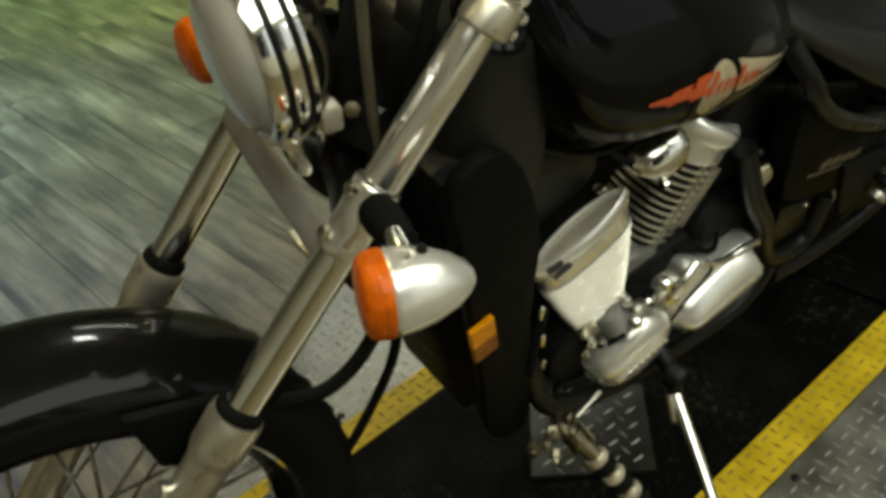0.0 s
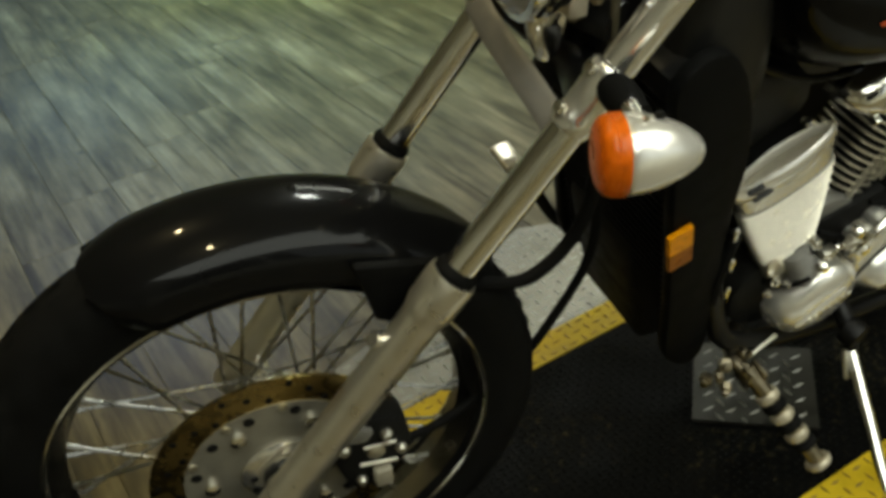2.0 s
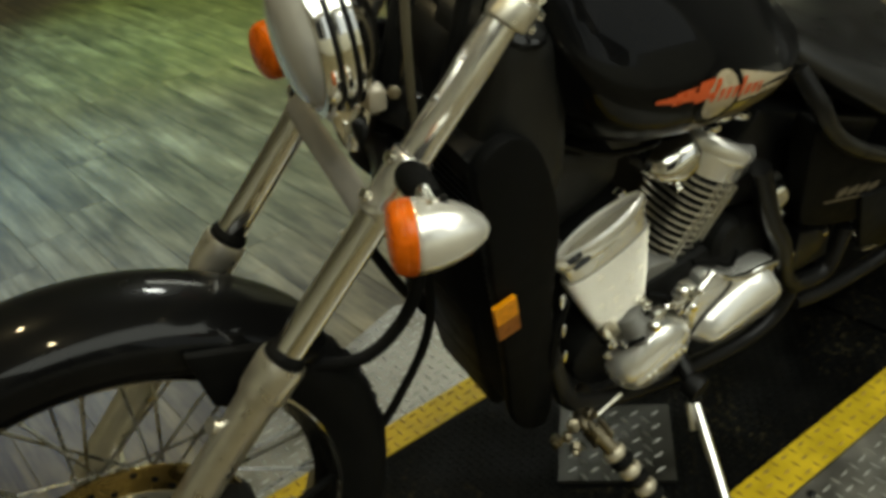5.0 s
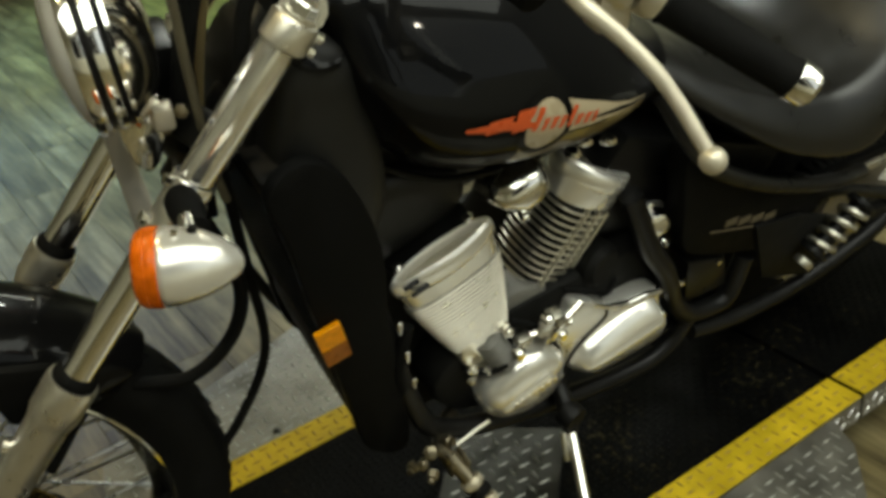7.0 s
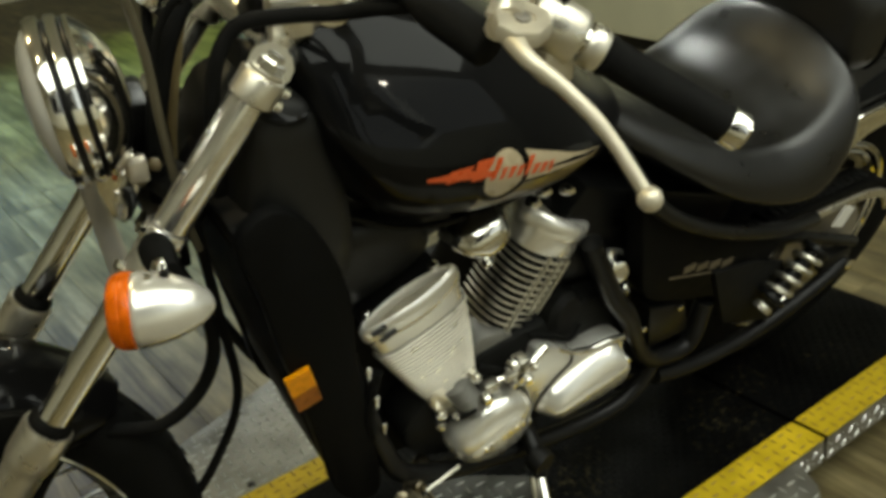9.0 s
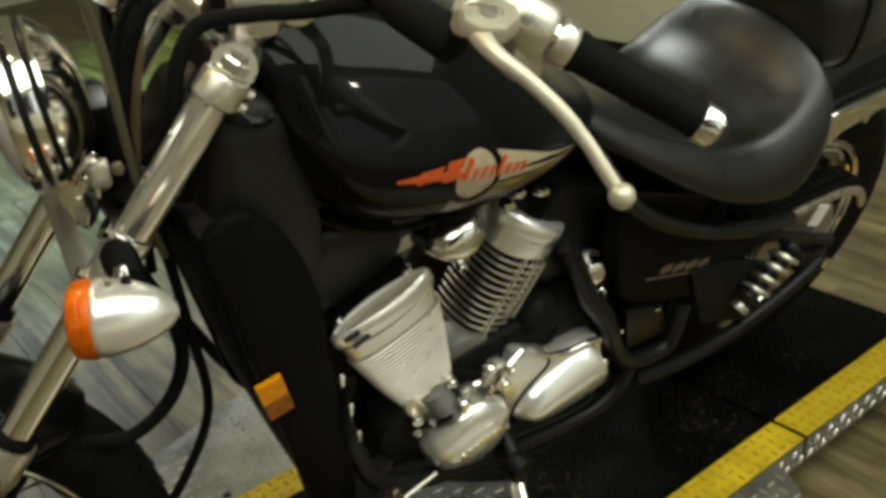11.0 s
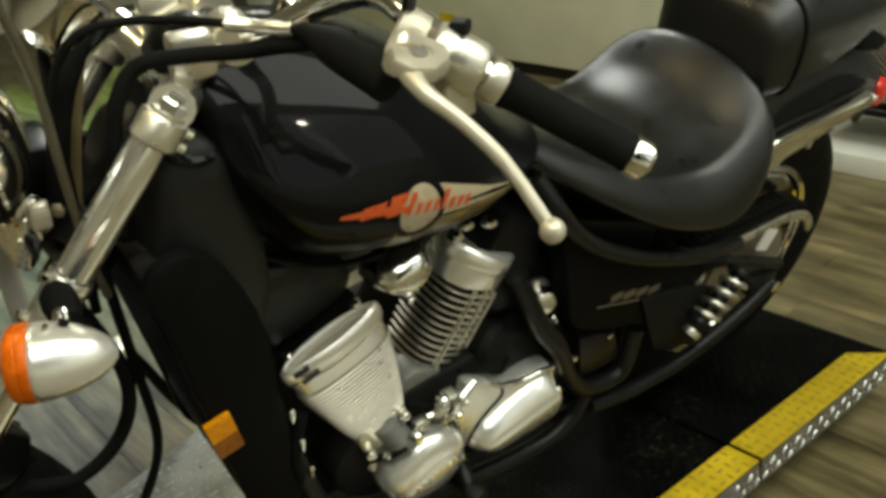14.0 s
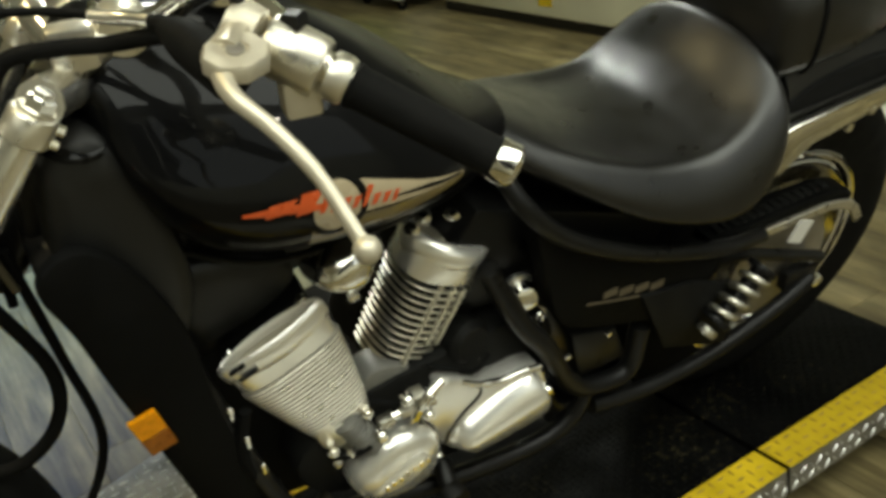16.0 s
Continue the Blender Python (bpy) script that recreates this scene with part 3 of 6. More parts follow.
part("display_base", box((2.25, -1.3, FLOOR), (2.95, 0.88, FLOOR + 0.07), 0.004), WHITE_TRIM, None, "low white painted display base along the wall", "display base", "structure")
wire_rack(pose(2.29, 0.02, FLOOR + 0.07))
crate = thing("storage_crate", pose(2.32, 0.07, FLOOR + 0.205), "dark brown storage crate on the rack", "crate")
part("body", box((0, 0, 0), (0.22, 0.46, 0.12), 0.008), DARK_CAST, crate)
part("lid", box((-0.006, -0.006, 0.12), (0.226, 0.466, 0.135), 0.004), mat("brown_crate_lid", (0.05, 0.028, 0.012), 0.5, 0, 20, 0.2), crate, "brown lid")
roll = thing("rolling_cabinet", pose(2.46, 4.02, FLOOR), "pale rolling tool cabinet on small castors", "cabinet", "cabinets along the wall")
part("body", box((0, 0, 0.07), (0.45, 0.55, 0.85), 0.008), WHITE_TRIM, roll)
for k in range(4):
    dr = part("drawer", box((-0.014, 0.012, 0.09 + k * 0.185), (0.0, 0.538, 0.265 + k * 0.185), 0.004), WHITE_TRIM, roll)
    part("handle", tube([(-0.014, 0.2, 0.22 + k * 0.185), (-0.035, 0.21, 0.22 + k * 0.185), (-0.035, 0.34, 0.22 + k * 0.185), (-0.014, 0.35, 0.22 + k * 0.185)], 0.005, 8), CHROME, dr)
for x in (0.05, 0.40):
    for y in (0.05, 0.50):
        c = part("castor", lathe([(0, -0.011), (0.028, -0.011), (0.03, 0), (0.028, 0.011), (0, 0.011)], 16, along((x, y, 0.03), (0, 1, 0))), RUBBER, roll, "black rubber castor")
        part("fork", box((x - 0.012, y - 0.016, 0.03), (x + 0.012, y + 0.016, 0.07), 0.002, 1), ZINC, c)

# ---- motorcycle ----
BIKE = pose(0.1457, 0.0851, 0.01, 17.6, 0, -4.2)
bike = thing("motorcycle", BIKE, "black and chrome cruiser motorcycle leaning on its side stand", "motorcycle")
RAKE = radians(37.2)
AX = Vector((math.sin(RAKE), 0, math.cos(RAKE)))
NX = Vector((math.cos(RAKE), 0, -math.sin(RAKE)))
HUB = Vector((-0.765, 0.006, 0.328))
# front end, turned a little to the right about the steering head
STEER = Matrix.Translation(HUB) @ Matrix.Rotation(radians(-12), 4, AX)


def fl(x, y, z):
    """A place of the leaning machine, seen from the turned front end."""
    return STEER.inverted() @ Vector((x, y, z))


def fk(s, y, n=-0.019):
    """A place in the front end: s up along the fork from the hub, y to the right, n to the rear of the hub's line."""
    return AX * s + NX * n + Vector((0, y - 0.035 * max(0.0, s - 0.5), 0))


def front(name, bm, material, parent=None, label="", **k):
    return part(name, moved(bm, STEER), material, parent or bike, label, **k)


def wheel(name, m, radius, rim_r, width, spokes, disc_r, disc_side, label):
    w = part(name, moved(lathe([(0.018, -0.055), (0.03, -0.055), (0.049, -0.042), (0.049, -0.034), (0.026, -0.026), (0.026, 0.026), (0.049, 0.034), (0.049, 0.042), (0.03, 0.055), (0.018, 0.055)], 28), m @ pose(0, 0, 0, 90)), CHROME_SOFT, bike, label)
    # tyre
    prof = []
    side = radius - rim_r
    for k in range(21):
        t = -math.pi * 0.5 + math.pi * k / 20
        c, s = math.cos(t), math.sin(t)
        prof.append((rim_r + side * (max(c, 0) ** 0.62), width / 2 * math.copysign(abs(s) ** 0.8, s) * (1.0 if c > 0.25 else 0.86 + 0.14 * max(c, 0) / 0.25)))
    n = 72
    rings = [[Vector((r * math.cos(a), -h, r * math.sin(a))) for r, h in prof] + [Vector(((rim_r - 0.004) * math.cos(a), y, (rim_r - 0.004) * math.sin(a))) for y in (-width * 0.36, 0, width * 0.36)] for a in (2 * math.pi * i / n for i in range(n))]
    ty = part("tyre", moved(loft(rings, False, True), m), RUBBER, w, "black rubber tyre")
    # grooves of the tread: raised blocks
    vb, fb = [], []
    for i in range(60):
        a = 2 * math.pi * i / 60
        for sgn in (-1, 1):
            b0 = len(vb)
            for da, yy in ((0, 0.008), (0.05, 0.008), (0.075, width * 0.36), (0.028, width * 0.36)):
                rr = radius + 0.0018 - (0.0 if yy < 0.02 else (1 - (1 - (yy / (width / 2)) ** 2) ** 0.31) * side)
                vb.append((rr * math.cos(a + da), sgn * yy, rr * math.sin(a + da)))
            fb.append((b0, b0 + 1, b0 + 2, b0 + 3))
    part("tread_pattern", moved(raw(vb, fb), m), RUBBER, ty, kind="stuff")
    rim = [(rim_r + 0.012, -width * 0.36), (rim_r + 0.013, -width * 0.33), (rim_r + 0.002, -width * 0.3), (rim_r - 0.004, -width * 0.2), (rim_r - 0.018, -width * 0.1), (rim_r - 0.018, width * 0.1), (rim_r - 0.004, width * 0.2), (rim_r + 0.002, width * 0.3), (rim_r + 0.013, width * 0.33), (rim_r + 0.012, width * 0.36), (rim_r + 0.006, width * 0.33), (rim_r - 0.006, width * 0.26), (rim_r - 0.026, width * 0.1), (rim_r - 0.026, -width * 0.1), (rim_r - 0.006, -width * 0.26), (rim_r + 0.006, -width * 0.33)]
    rr = [[Vector((r * math.cos(a), h, r * math.sin(a))) for r, h in rim] for a in (2 * math.pi * i / n for i in range(n))]
    part("rim", moved(loft(rr, False, True), m), DARK_CHROME, w, "chromed steel rim, its dark reflections put into the colour")
    for sg in (-1, 1):
        part("rim_lip", moved(tube([((rim_r - 0.001) * math.cos(a), sg * width * 0.432, (rim_r - 0.001) * math.sin(a)) for a in (2 * math.pi * i / n for i in range(n))], 0.0032, 6, True), m), CHROME, w, "bright rolled rim edge")
    for i in range(spokes):
        a = 2 * math.pi * i / spokes
        sgn = 1 if i % 2 else -1
        lean = 1.15 if (i // 2) % 2 else -1.15
        p0 = Vector((0.046 * math.cos(a + lean), sgn * 0.038, 0.046 * math.sin(a + lean)))
        p1 = Vector(((rim_r - 0.024) * math.cos(a), sgn * 0.008, (rim_r - 0.024) * math.sin(a)))
        sp = part("spoke", moved(tube([p0, p1], 0.0022, 6), m), ZINC, w)
        part("nipple", moved(tube([p1 + (p0 - p1) * 0.07, p1], 0.0032, 6), m), ZINC, sp)
    if disc_r:
        y = disc_side * 0.062
        n = 64
        wav = [[Vector((r * math.cos(a), y + t, r * math.sin(a))) for r, t in ((disc_r, -0.002), (disc_r, 0.002), (disc_r * 0.74, 0.002), (disc_r * 0.74, -0.002))] for a in (2 * math.pi * i / n for i in range(n))]
        d = part("brake_disc", moved(loft(wav, False, True), m), DISC, w, "bronze-tinted drilled brake disc")
        car = [[Vector((r * math.cos(a), y + t, r * math.sin(a))) for r, t in ((disc_r * 0.75, -0.003), (disc_r * 0.75, 0.003), (disc_r * 0.3, 0.004), (disc_r * 0.3, -0.003))] for a in (2 * math.pi * i / n for i in range(n))]
        c = part("disc_carrier", moved(loft(car, False, True), m), GREY_ALLOY, d, "pale alloy disc carrier")
        hv = []
        for i in range(36):
            a, r = 2 * math.pi * i / 36, disc_r * (0.80, 0.87, 0.94)[i % 3]
            hv.append(lathe([(0.0, 0), (0.0042, 0), (0.0042, 0.0006), (0.0, 0.0006)], 10, along((r * math.cos(a), y + disc_side * 0.0022, r * math.sin(a)), (0, disc_side, 0))))
        part("hole_pattern", moved(join(*hv), m), SATIN, d, kind="stuff")
        hc = []
        for i in range(12):
            a, r = 2 * math.pi * (i + 0.5) / 12, disc_r * 0.66
            hc.append(lathe([(0.0, 0), (0.0065, 0), (0.0065, 0.0008), (0.0, 0.0008)], 10, along((r * math.cos(a), y + disc_side * 0.0036, r * math.sin(a)), (0, disc_side, 0))))
        part("carrier_hole_pattern", moved(join(*hc), m), SATIN, c, kind="stuff")
        part("hub_flange", moved(lathe([(0.02, 0), (0.048, 0), (0.05, 0.004), (0.044, 0.01), (0.03, 0.012), (0.02, 0.012)], 24, along((0, y + disc_side * 0.003, 0), (0, disc_side, 0))), m), CHROME_SOFT, d, "bright hub flange")
        for i in range(6):
            a = 2 * math.pi * i / 6
            part("disc_bolt", moved(lathe([(0, 0), (0.009, 0), (0.009, 0.005), (0.005, 0.007), (0, 0.007)], 10, along((disc_r * 0.55 * math.cos(a), y + disc_side * 0.003, disc_r * 0.55 * math.sin(a)), (0, disc_side, 0))), m), CHROME, d)
    return w


fw = wheel("front_wheel", STEER @ pose(-0.005, 0, 0), 0.333, 0.259, 0.10, 40, 0.151, -1, "spoked front wheel with chrome rim and black tyre")
part("axle", moved(tube([(0, -0.135, 0), (0, 0.135, 0)], 0.009, 14), STEER), CHROME, fw)
part("axle_cup", moved(lathe([(0, 0.004), (0.018, 0.004), (0.020, 0.016), (0.023, 0.018), (0.0255, 0.016), (0.026, 0.0), (0, 0.0)], 28, along((-0.005, -0.070, 0), (0, -1, 0))), STEER), SATIN, fw, "dark recessed axle cup")
part("cup_ring", moved(tube([(-0.005 + 0.0245 * math.cos(t), -0.0875, 0.0245 * math.sin(t)) for t in (2 * math.pi * k / 28 for k in range(28))], 0.0013, 6, True), STEER), ALLOY, fw, "thin bright ring round the axle cup")
for t_ in (165, 195, 225):
    part("flange_hole", moved(lathe([(0, 0), (0.0045, 0), (0.0045, 0.0008), (0, 0.0008)], 10, along((-0.005 + 0.037 * math.cos(radians(t_)), -0.0772, 0.037 * math.sin(radians(t_))), (0, -1, 0))), STEER), SATIN, fw, "dark hole in the hub flange")
for i in range(10):
    a_ = 2 * math.pi * (i + 0.3) / 10
    part("carrier_rivet", moved(lathe([(0, 0), (0.0058, 0), (0.0055, 0.0025), (0.003, 0.0035), (0, 0.0035)], 10, along((-0.005 + 0.107 * math.cos(a_), -0.0648, 0.107 * math.sin(a_)), (0, -1, 0))), STEER), ALLOY, fw, "bright rivet on the disc carrier")
rw = wheel("rear_wheel", Matrix.Translation((0.70, 0, 0.318)), 0.318, 0.195, 0.165, 40, 0, 1, "spoked rear wheel with chrome rim and wide black tyre")

part("paint_mark", moved(lathe([(0, 0), (0.007, 0), (0.0065, 0.0006), (0, 0.0006)], 12, along((-0.075, -0.0662, -0.065), (0, -1, 0))), STEER), YELLOW, fw, "small yellow paint mark on the disc carrier")

# fork legs
for s in (-1, 1):
    y = s * 0.112
    leg = front("fork_leg", tube([fk(0.35, y), fk(0.56, y)], 0.0178, 24), CHROME, None, "chrome upper fork tube")
    front("slider", join(lathe([(0.0, -0.055), (0.019, -0.055), (0.022, -0.045), (0.0215, 0.0), (0.0222, 0.285), (0.0250, 0.298), (0.0262, 0.302), (0.0265, 0.340), (0.0250, 0.345), (0.019, 0.345), (0.0, 0.345)], 28, along(fk(0, y), AX))), SATIN_ALLOY, leg, "satin alloy fork slider")
    front("dust_seal", lathe([(0.0, 0), (0.0225, 0), (0.0228, 0.004), (0.0212, 0.008), (0.0188, 0.012), (0.0, 0.012)], 28, along(fk(0.3455, y), AX)), RUBBER, leg, "black rubber dust seal")
    front("cover_tube", lathe([(0.0, 0.0), (0.0165, 0.0), (0.0175, 0.002), (0.0175, 0.152), (0.0165, 0.155), (0.0, 0.155)], 28, along(fk(0.598, y), AX)), CHROME_SOFT, leg, "chrome fork cover tube")
    front("top_cap", lathe([(0.0, 0), (0.0205, 0), (0.0222, 0.002), (0.0225, 0.024), (0.0205, 0.027), (0.0165, 0.028), (0.0165, 0.031), (0, 0.031)], 24, along(fk(0.744, y), AX)), SATIN_ALLOY, leg, "polished top clamp")
    front("cap_bolt", lathe([(0, 0), (0.0135, 0), (0.0135, 0.010), (0.009, 0.012), (0.009, 0.017), (0, 0.018)], 6, along(fk(0.775, y), AX)), CHROME, leg, "bright hexagon cap bolt")
    for q, n in ((0.751, 0.0035), (0.765, 0.0035)):
        front("clamp_screw", lathe([(0, -0.004), (0.0055, -0.004), (0.0055, 0.004), (0.0035, 0.006), (0, 0.006)], 8, along(fk(q, y * 1.04, n), NX)), CHROME, leg)
    for q in (0.655, 0.70):
        front("tube_rivet", lathe([(0, -0.002), (0.004, -0.002), (0.003, 0.002), (0, 0.003)], 8, along(fk(q, y, -0.0365), -NX)), CHROME, leg)
    cl = front("lower_clamp", lathe([(0.0, -0.002), (0.0200, -0.002), (0.0212, 0.0), (0.0214, 0.012), (0.0204, 0.014), (0.0204, 0.050), (0.0214, 0.052), (0.0212, 0.064), (0.0200, 0.066), (0.0, 0.066)], 24, along(fk(0.53, y), AX)), CHROME_SOFT, leg, "polished lower fork clamp")
    front("clamp_bolt", lathe([(0, -0.006), (0.006, -0.006), (0.006, 0.0), (0.0, 0.002)], 8, along(fk(0.542, y, -0.046), -NX)), CHROME, cl)
    front("clamp_bolt", lathe([(0, -0.006), (0.006, -0.006), (0.006, 0.0), (0.0, 0.002)], 8, along(fk(0.586, y, -0.046), -NX)), CHROME, cl)
    front("axle_boss", join(tube([fk(-0.02, y), fk(0.0, y * 0.98, 0.0)], 0.021, 16)), CHROME_SOFT, leg)
for s0, s1, mname in ((0.56, 0.588, "lower_yoke"), (0.78, 0.805, "upper_yoke")):
    c = [fk(s0, -0.112), fk(s0, 0.0, 0.02), fk(s0, 0.112)]
    front(mname, tube(spline(c, 6), 0.021, 12), SATIN if mname[0] == "l" else CHROME_SOFT)
strip = [fl(-0.466, 0.092, 0.785), fl(-0.472, 0.05, 0.781), fl(-0.478, -0.01, 0.778), fl(-0.482, -0.05, 0.776), fl(-0.486, -0.09, 0.773)]
front("fork_trim", tube(spline(strip, 5), 0.0145, 12, flat=0.14), STRIP, None, "flat grey metal strip between the fork legs")
part("steering_head", tube([HUB + fk(0.53, 0, 0.03), HUB + fk(0.79, 0, 0.03)], 0.03, 16), SATIN, bike)

# front mudguard
def mudguard(hub, r, half_w, a0, a1, depth, n=40, round_ends=True):
    rings = []
    for i in range(n + 1):
        t = i / n
        a = a0 + (a1 - a0) * t
        k = 1.0
        if round_ends:
            k = min(1.0, (min(t, 1 - t) * n / 4.0) ** 0.5 if min(t, 1 - t) * n < 4 else 1.0)
        ring = []
        side = [(1.0, -depth * (0.4 + 0.6 * k)), (0.995, -depth * 0.75 * k), (0.965, -depth * 0.48 * k), (0.89, -depth * 0.26 * k), (0.74, -0.005 * k), (0.45, 0.005), (0.2, 0.0088)]
        pts = [(-half_w * q, d) for q, d in side] + [(0, 0.0098)] + [(half_w * q, d) for q, d in side[::-1]]
        inner = [(y * 0.96, d - 0.003) for y, d in pts[::-1]]
        for y, d in pts + inner:
            q = 0.25 + 0.75 * k
            ring.append(hub + Vector((-(r + d) * math.cos(a), y * (0.55 + 0.45 * k), (r + d) * math.sin(a))))
        rings.append(ring)
    return loft(rings)


g = front("front_mudguard", mudguard(Vector((0, 0, 0)), 0.3365, 0.072, radians(64), radians(140), 0.052), PAINT, None, "gloss black front mudguard", angle=60)
for s in (-1,):
    front("mudguard_stay", prism([(0.100, 0.30), (0.118, 0.222), (0.150, 0.205), (0.170, 0.212), (0.19, 0.28)], s * 0.079 - 0.006, s * 0.079 + 0.006, 0.003), PLASTIC, g, "black mudguard bracket")

# front brake caliper behind the left leg, and its hose
cal = front("brake_caliper", join(prism(smooth_poly([(0.052, 0.05), (0.085, 0.078), (0.128, 0.07), (0.142, 0.03), (0.12, -0.02), (0.075, -0.04), (0.055, 0.0)], 4), -0.098, -0.05, 0.006)), DARK_CAST, None, "dark cast brake caliper on the fork leg")
front("caliper_bracket", prism([(0.03, 0.085), (0.052, 0.098), (0.098, 0.07), (0.088, 0.055), (0.045, 0.062)], -0.106, -0.092, 0.003), GREY_CAST, cal, "grey caliper bracket")
front("brake_pad_edge", box((0.092, -0.110, -0.030), (0.114, -0.090, 0.0), 0.004), TAN_LID, cal, "dull tan pad cover")
for q, rr_, l_ in (((0.062, -0.096, 0.048), 0.0085, 0.012), ((0.112, -0.096, 0.056), 0.0075, 0.012), ((0.128, -0.096, 0.022), 0.007, 0.010), ((0.098, -0.096, 0.026), 0.0115, 0.008), ((0.078, -0.096, -0.018), 0.007, 0.010)):
    front("caliper_bolt", lathe([(0, 0), (rr_, 0), (rr_, l_ * 0.6), (rr_ * 0.6, l_), (0, l_)], 8, along(q, (0, -1, 0))), ALLOY, cal)
front("pad_pin", tube([(0.078, -0.101, 0.012), (0.122, -0.101, 0.004)], 0.0026, 8), ALLOY, cal, "bright pad pin")
front("pad_pin", tube([(0.084, -0.101, 0.040), (0.122, -0.101, 0.038)], 0.0024, 8), ALLOY, cal, "bright pad pin")
front("bleed_nipple", tube([fl(-0.655, -0.09, 0.545), fl(-0.675, -0.088, 0.562)], [0.011, 0.009], 12), CHROME_SOFT, cal, "pale boss on the slider")
front("brake_hose", tube(spline([fl(-0.44, -0.06, 0.78), fl(-0.40, -0.06, 0.64), fl(-0.415, -0.06, 0.555), fl(-0.47, -0.06, 0.512), fl(-0.535, -0.045, 0.52), fl(-0.58, -0.03, 0.50), (0.13, -0.045, 0.10)], 10), 0.0082, 10), RUBBER, None, "black rubber brake hose")
front("speedometer_cable", tube(spline([fl(-0.40, -0.05, 0.80), fl(-0.385, -0.05, 0.64), fl(-0.375, -0.05, 0.50), fl(-0.41, -0.05, 0.40), fl(-0.47, -0.055, 0.33), fl(-0.60, -0.07, 0.30), (0.02, -0.09, 0.02)], 10), 0.006, 8), RUBBER, None, "black speedometer cable")

front("clutch_cable", tube(spline([(0.335, -0.095, 0.76), (0.354, -0.082, 0.66), (0.359, -0.075, 0.57), (0.366, -0.068, 0.47), (0.375, -0.062, 0.42)], 6), 0.0046, 10), CABLE_SHEATH, None, "olive sheathed cable beside the fork")

# headlamp, turn signals
LAMP_AT = (-0.500, 0.008, 0.918)
HL = fl(*LAMP_AT)
LAMP = along(HL, (-1, 0.0, -0.09))
hd = front("headlamp", lathe([(0.0, -0.073), (0.02, -0.072), (0.042, -0.067), (0.058, -0.058), (0.069, -0.048), (0.0745, -0.042), (0.0765, -0.040), (0.0765, -0.036), (0.0735, -0.035), (0.0735, -0.032), (0.0785, -0.030), (0.0800, -0.025), (0.0795, -0.021), (0.0755, -0.019), (0.0755, -0.016), (0.0805, -0.014), (0.0815, -0.008), (0.079, -0.002), (0.073, -0.001), (0.0, -0.001)], 48, LAMP), CHROME, None, "round chrome headlamp with stepped rim")
for z_ in (-0.0335, -0.0175):
    front("rim_groove", tube([LAMP @ Vector((0.0748 * math.cos(t), 0.0748 * math.sin(t), z_)) for t in (2 * math.pi * k / 48 for k in range(48))], 0.0019, 6, True), SATIN, hd, "dark groove in the lamp rim")
front("lens", lathe([(0.0735, -0.003), (0.070, 0.003), (0.060, 0.009), (0.045, 0.0145), (0.02, 0.0185), (0.0, 0.019)], 40, LAMP), GLASS_LENS, hd, "clear fluted lamp glass")
front("lamp_bracket", tube(spline([HL + Vector((0.045, 0, -0.06)), HL + Vector((0.055, 0, -0.085)), fl(-0.44, 0.01, 0.80)], 5), 0.02, 10, flat=0.5), SATIN, hd, "black bracket under the headlamp")
front("lamp_mount", prism(smooth_poly([(0.290, 0.528), (0.325, 0.540), (0.338, 0.528), (0.330, 0.490), (0.316, 0.460), (0.298, 0.470)], 2), -0.050, -0.030, 0.007), CHROME, hd, "creased chrome mount under the headlamp")
front("mount_block", box((0.322, -0.062, 0.508), (0.342, -0.040, 0.532), 0.004), LEVER_ALLOY, hd, "pale alloy block")
front("rim_screw", lathe([(0, 0), (0.006, 0), (0.005, 0.008), (0, 0.01)], 10, along(HL + Vector((0.018, 0, -0.077)), (0, 0, -1))), CHROME, hd)
for s in (-1, 1):
    p = Vector((0.2985, -0.2252, 0.4833)) if s < 0 else Vector((0.296, 0.158, 0.488))
    ax = along(p, (1, s * 0.22, -0.02))
    ts = front("turn_signal", lathe([(0.0, -0.003), (0.0315, -0.003), (0.0330, -0.001), (0.0332, 0.003), (0.0315, 0.016), (0.0275, 0.031), (0.0205, 0.047), (0.0125, 0.058), (0.006, 0.0625), (0.0, 0.064)], 36, ax), COVER, None, "bullet-shaped chrome turn signal")
    front("lens", lathe([(0.0, -0.0235), (0.0255, -0.0225), (0.0305, -0.0195), (0.0325, -0.015), (0.0332, -0.0125), (0.0326, -0.0115), (0.0335, -0.010), (0.0335, -0.003), (0.0, -0.003)], 36, ax), AMBER, ts, "ribbed amber plastic lens")
    front("stem", tube(spline([p + Vector((0.025, -s * 0.015, 0.004)), p + Vector((0.030, -s * 0.06, 0.004)), fk(0.565, s * 0.118, 0.0)], 5), 0.009, 12), CHROME, ts, "chrome stem")
    front("stem_grommet", lathe([(0, -0.024), (0.0125, -0.024), (0.0155, -0.018), (0.0165, -0.006), (0.0150, 0.008), (0.0125, 0.016), (0.0125, 0.024), (0, 0.024)], 20, along(p + Vector((0.030, -s * 0.062, 0.004)), (0.1, s, -0.1))), RUBBER, ts, "black rubber mount")
    front("screw", lathe([(0, 0), (0.0045, 0), (0.0035, 0.004), (0, 0.005)], 8, along(p + Vector((0.026, 0.0, 0.029)), (0.2, 0, 1))), SATIN, ts)
    front("lens_screw", lathe([(0, 0), (0.003, 0), (0.0025, 0.003), (0, 0.003)], 8, along(p + Vector((0.012, s * 0.004, 0.0325)), (0.1, 0, 1))), CHROME, ts)

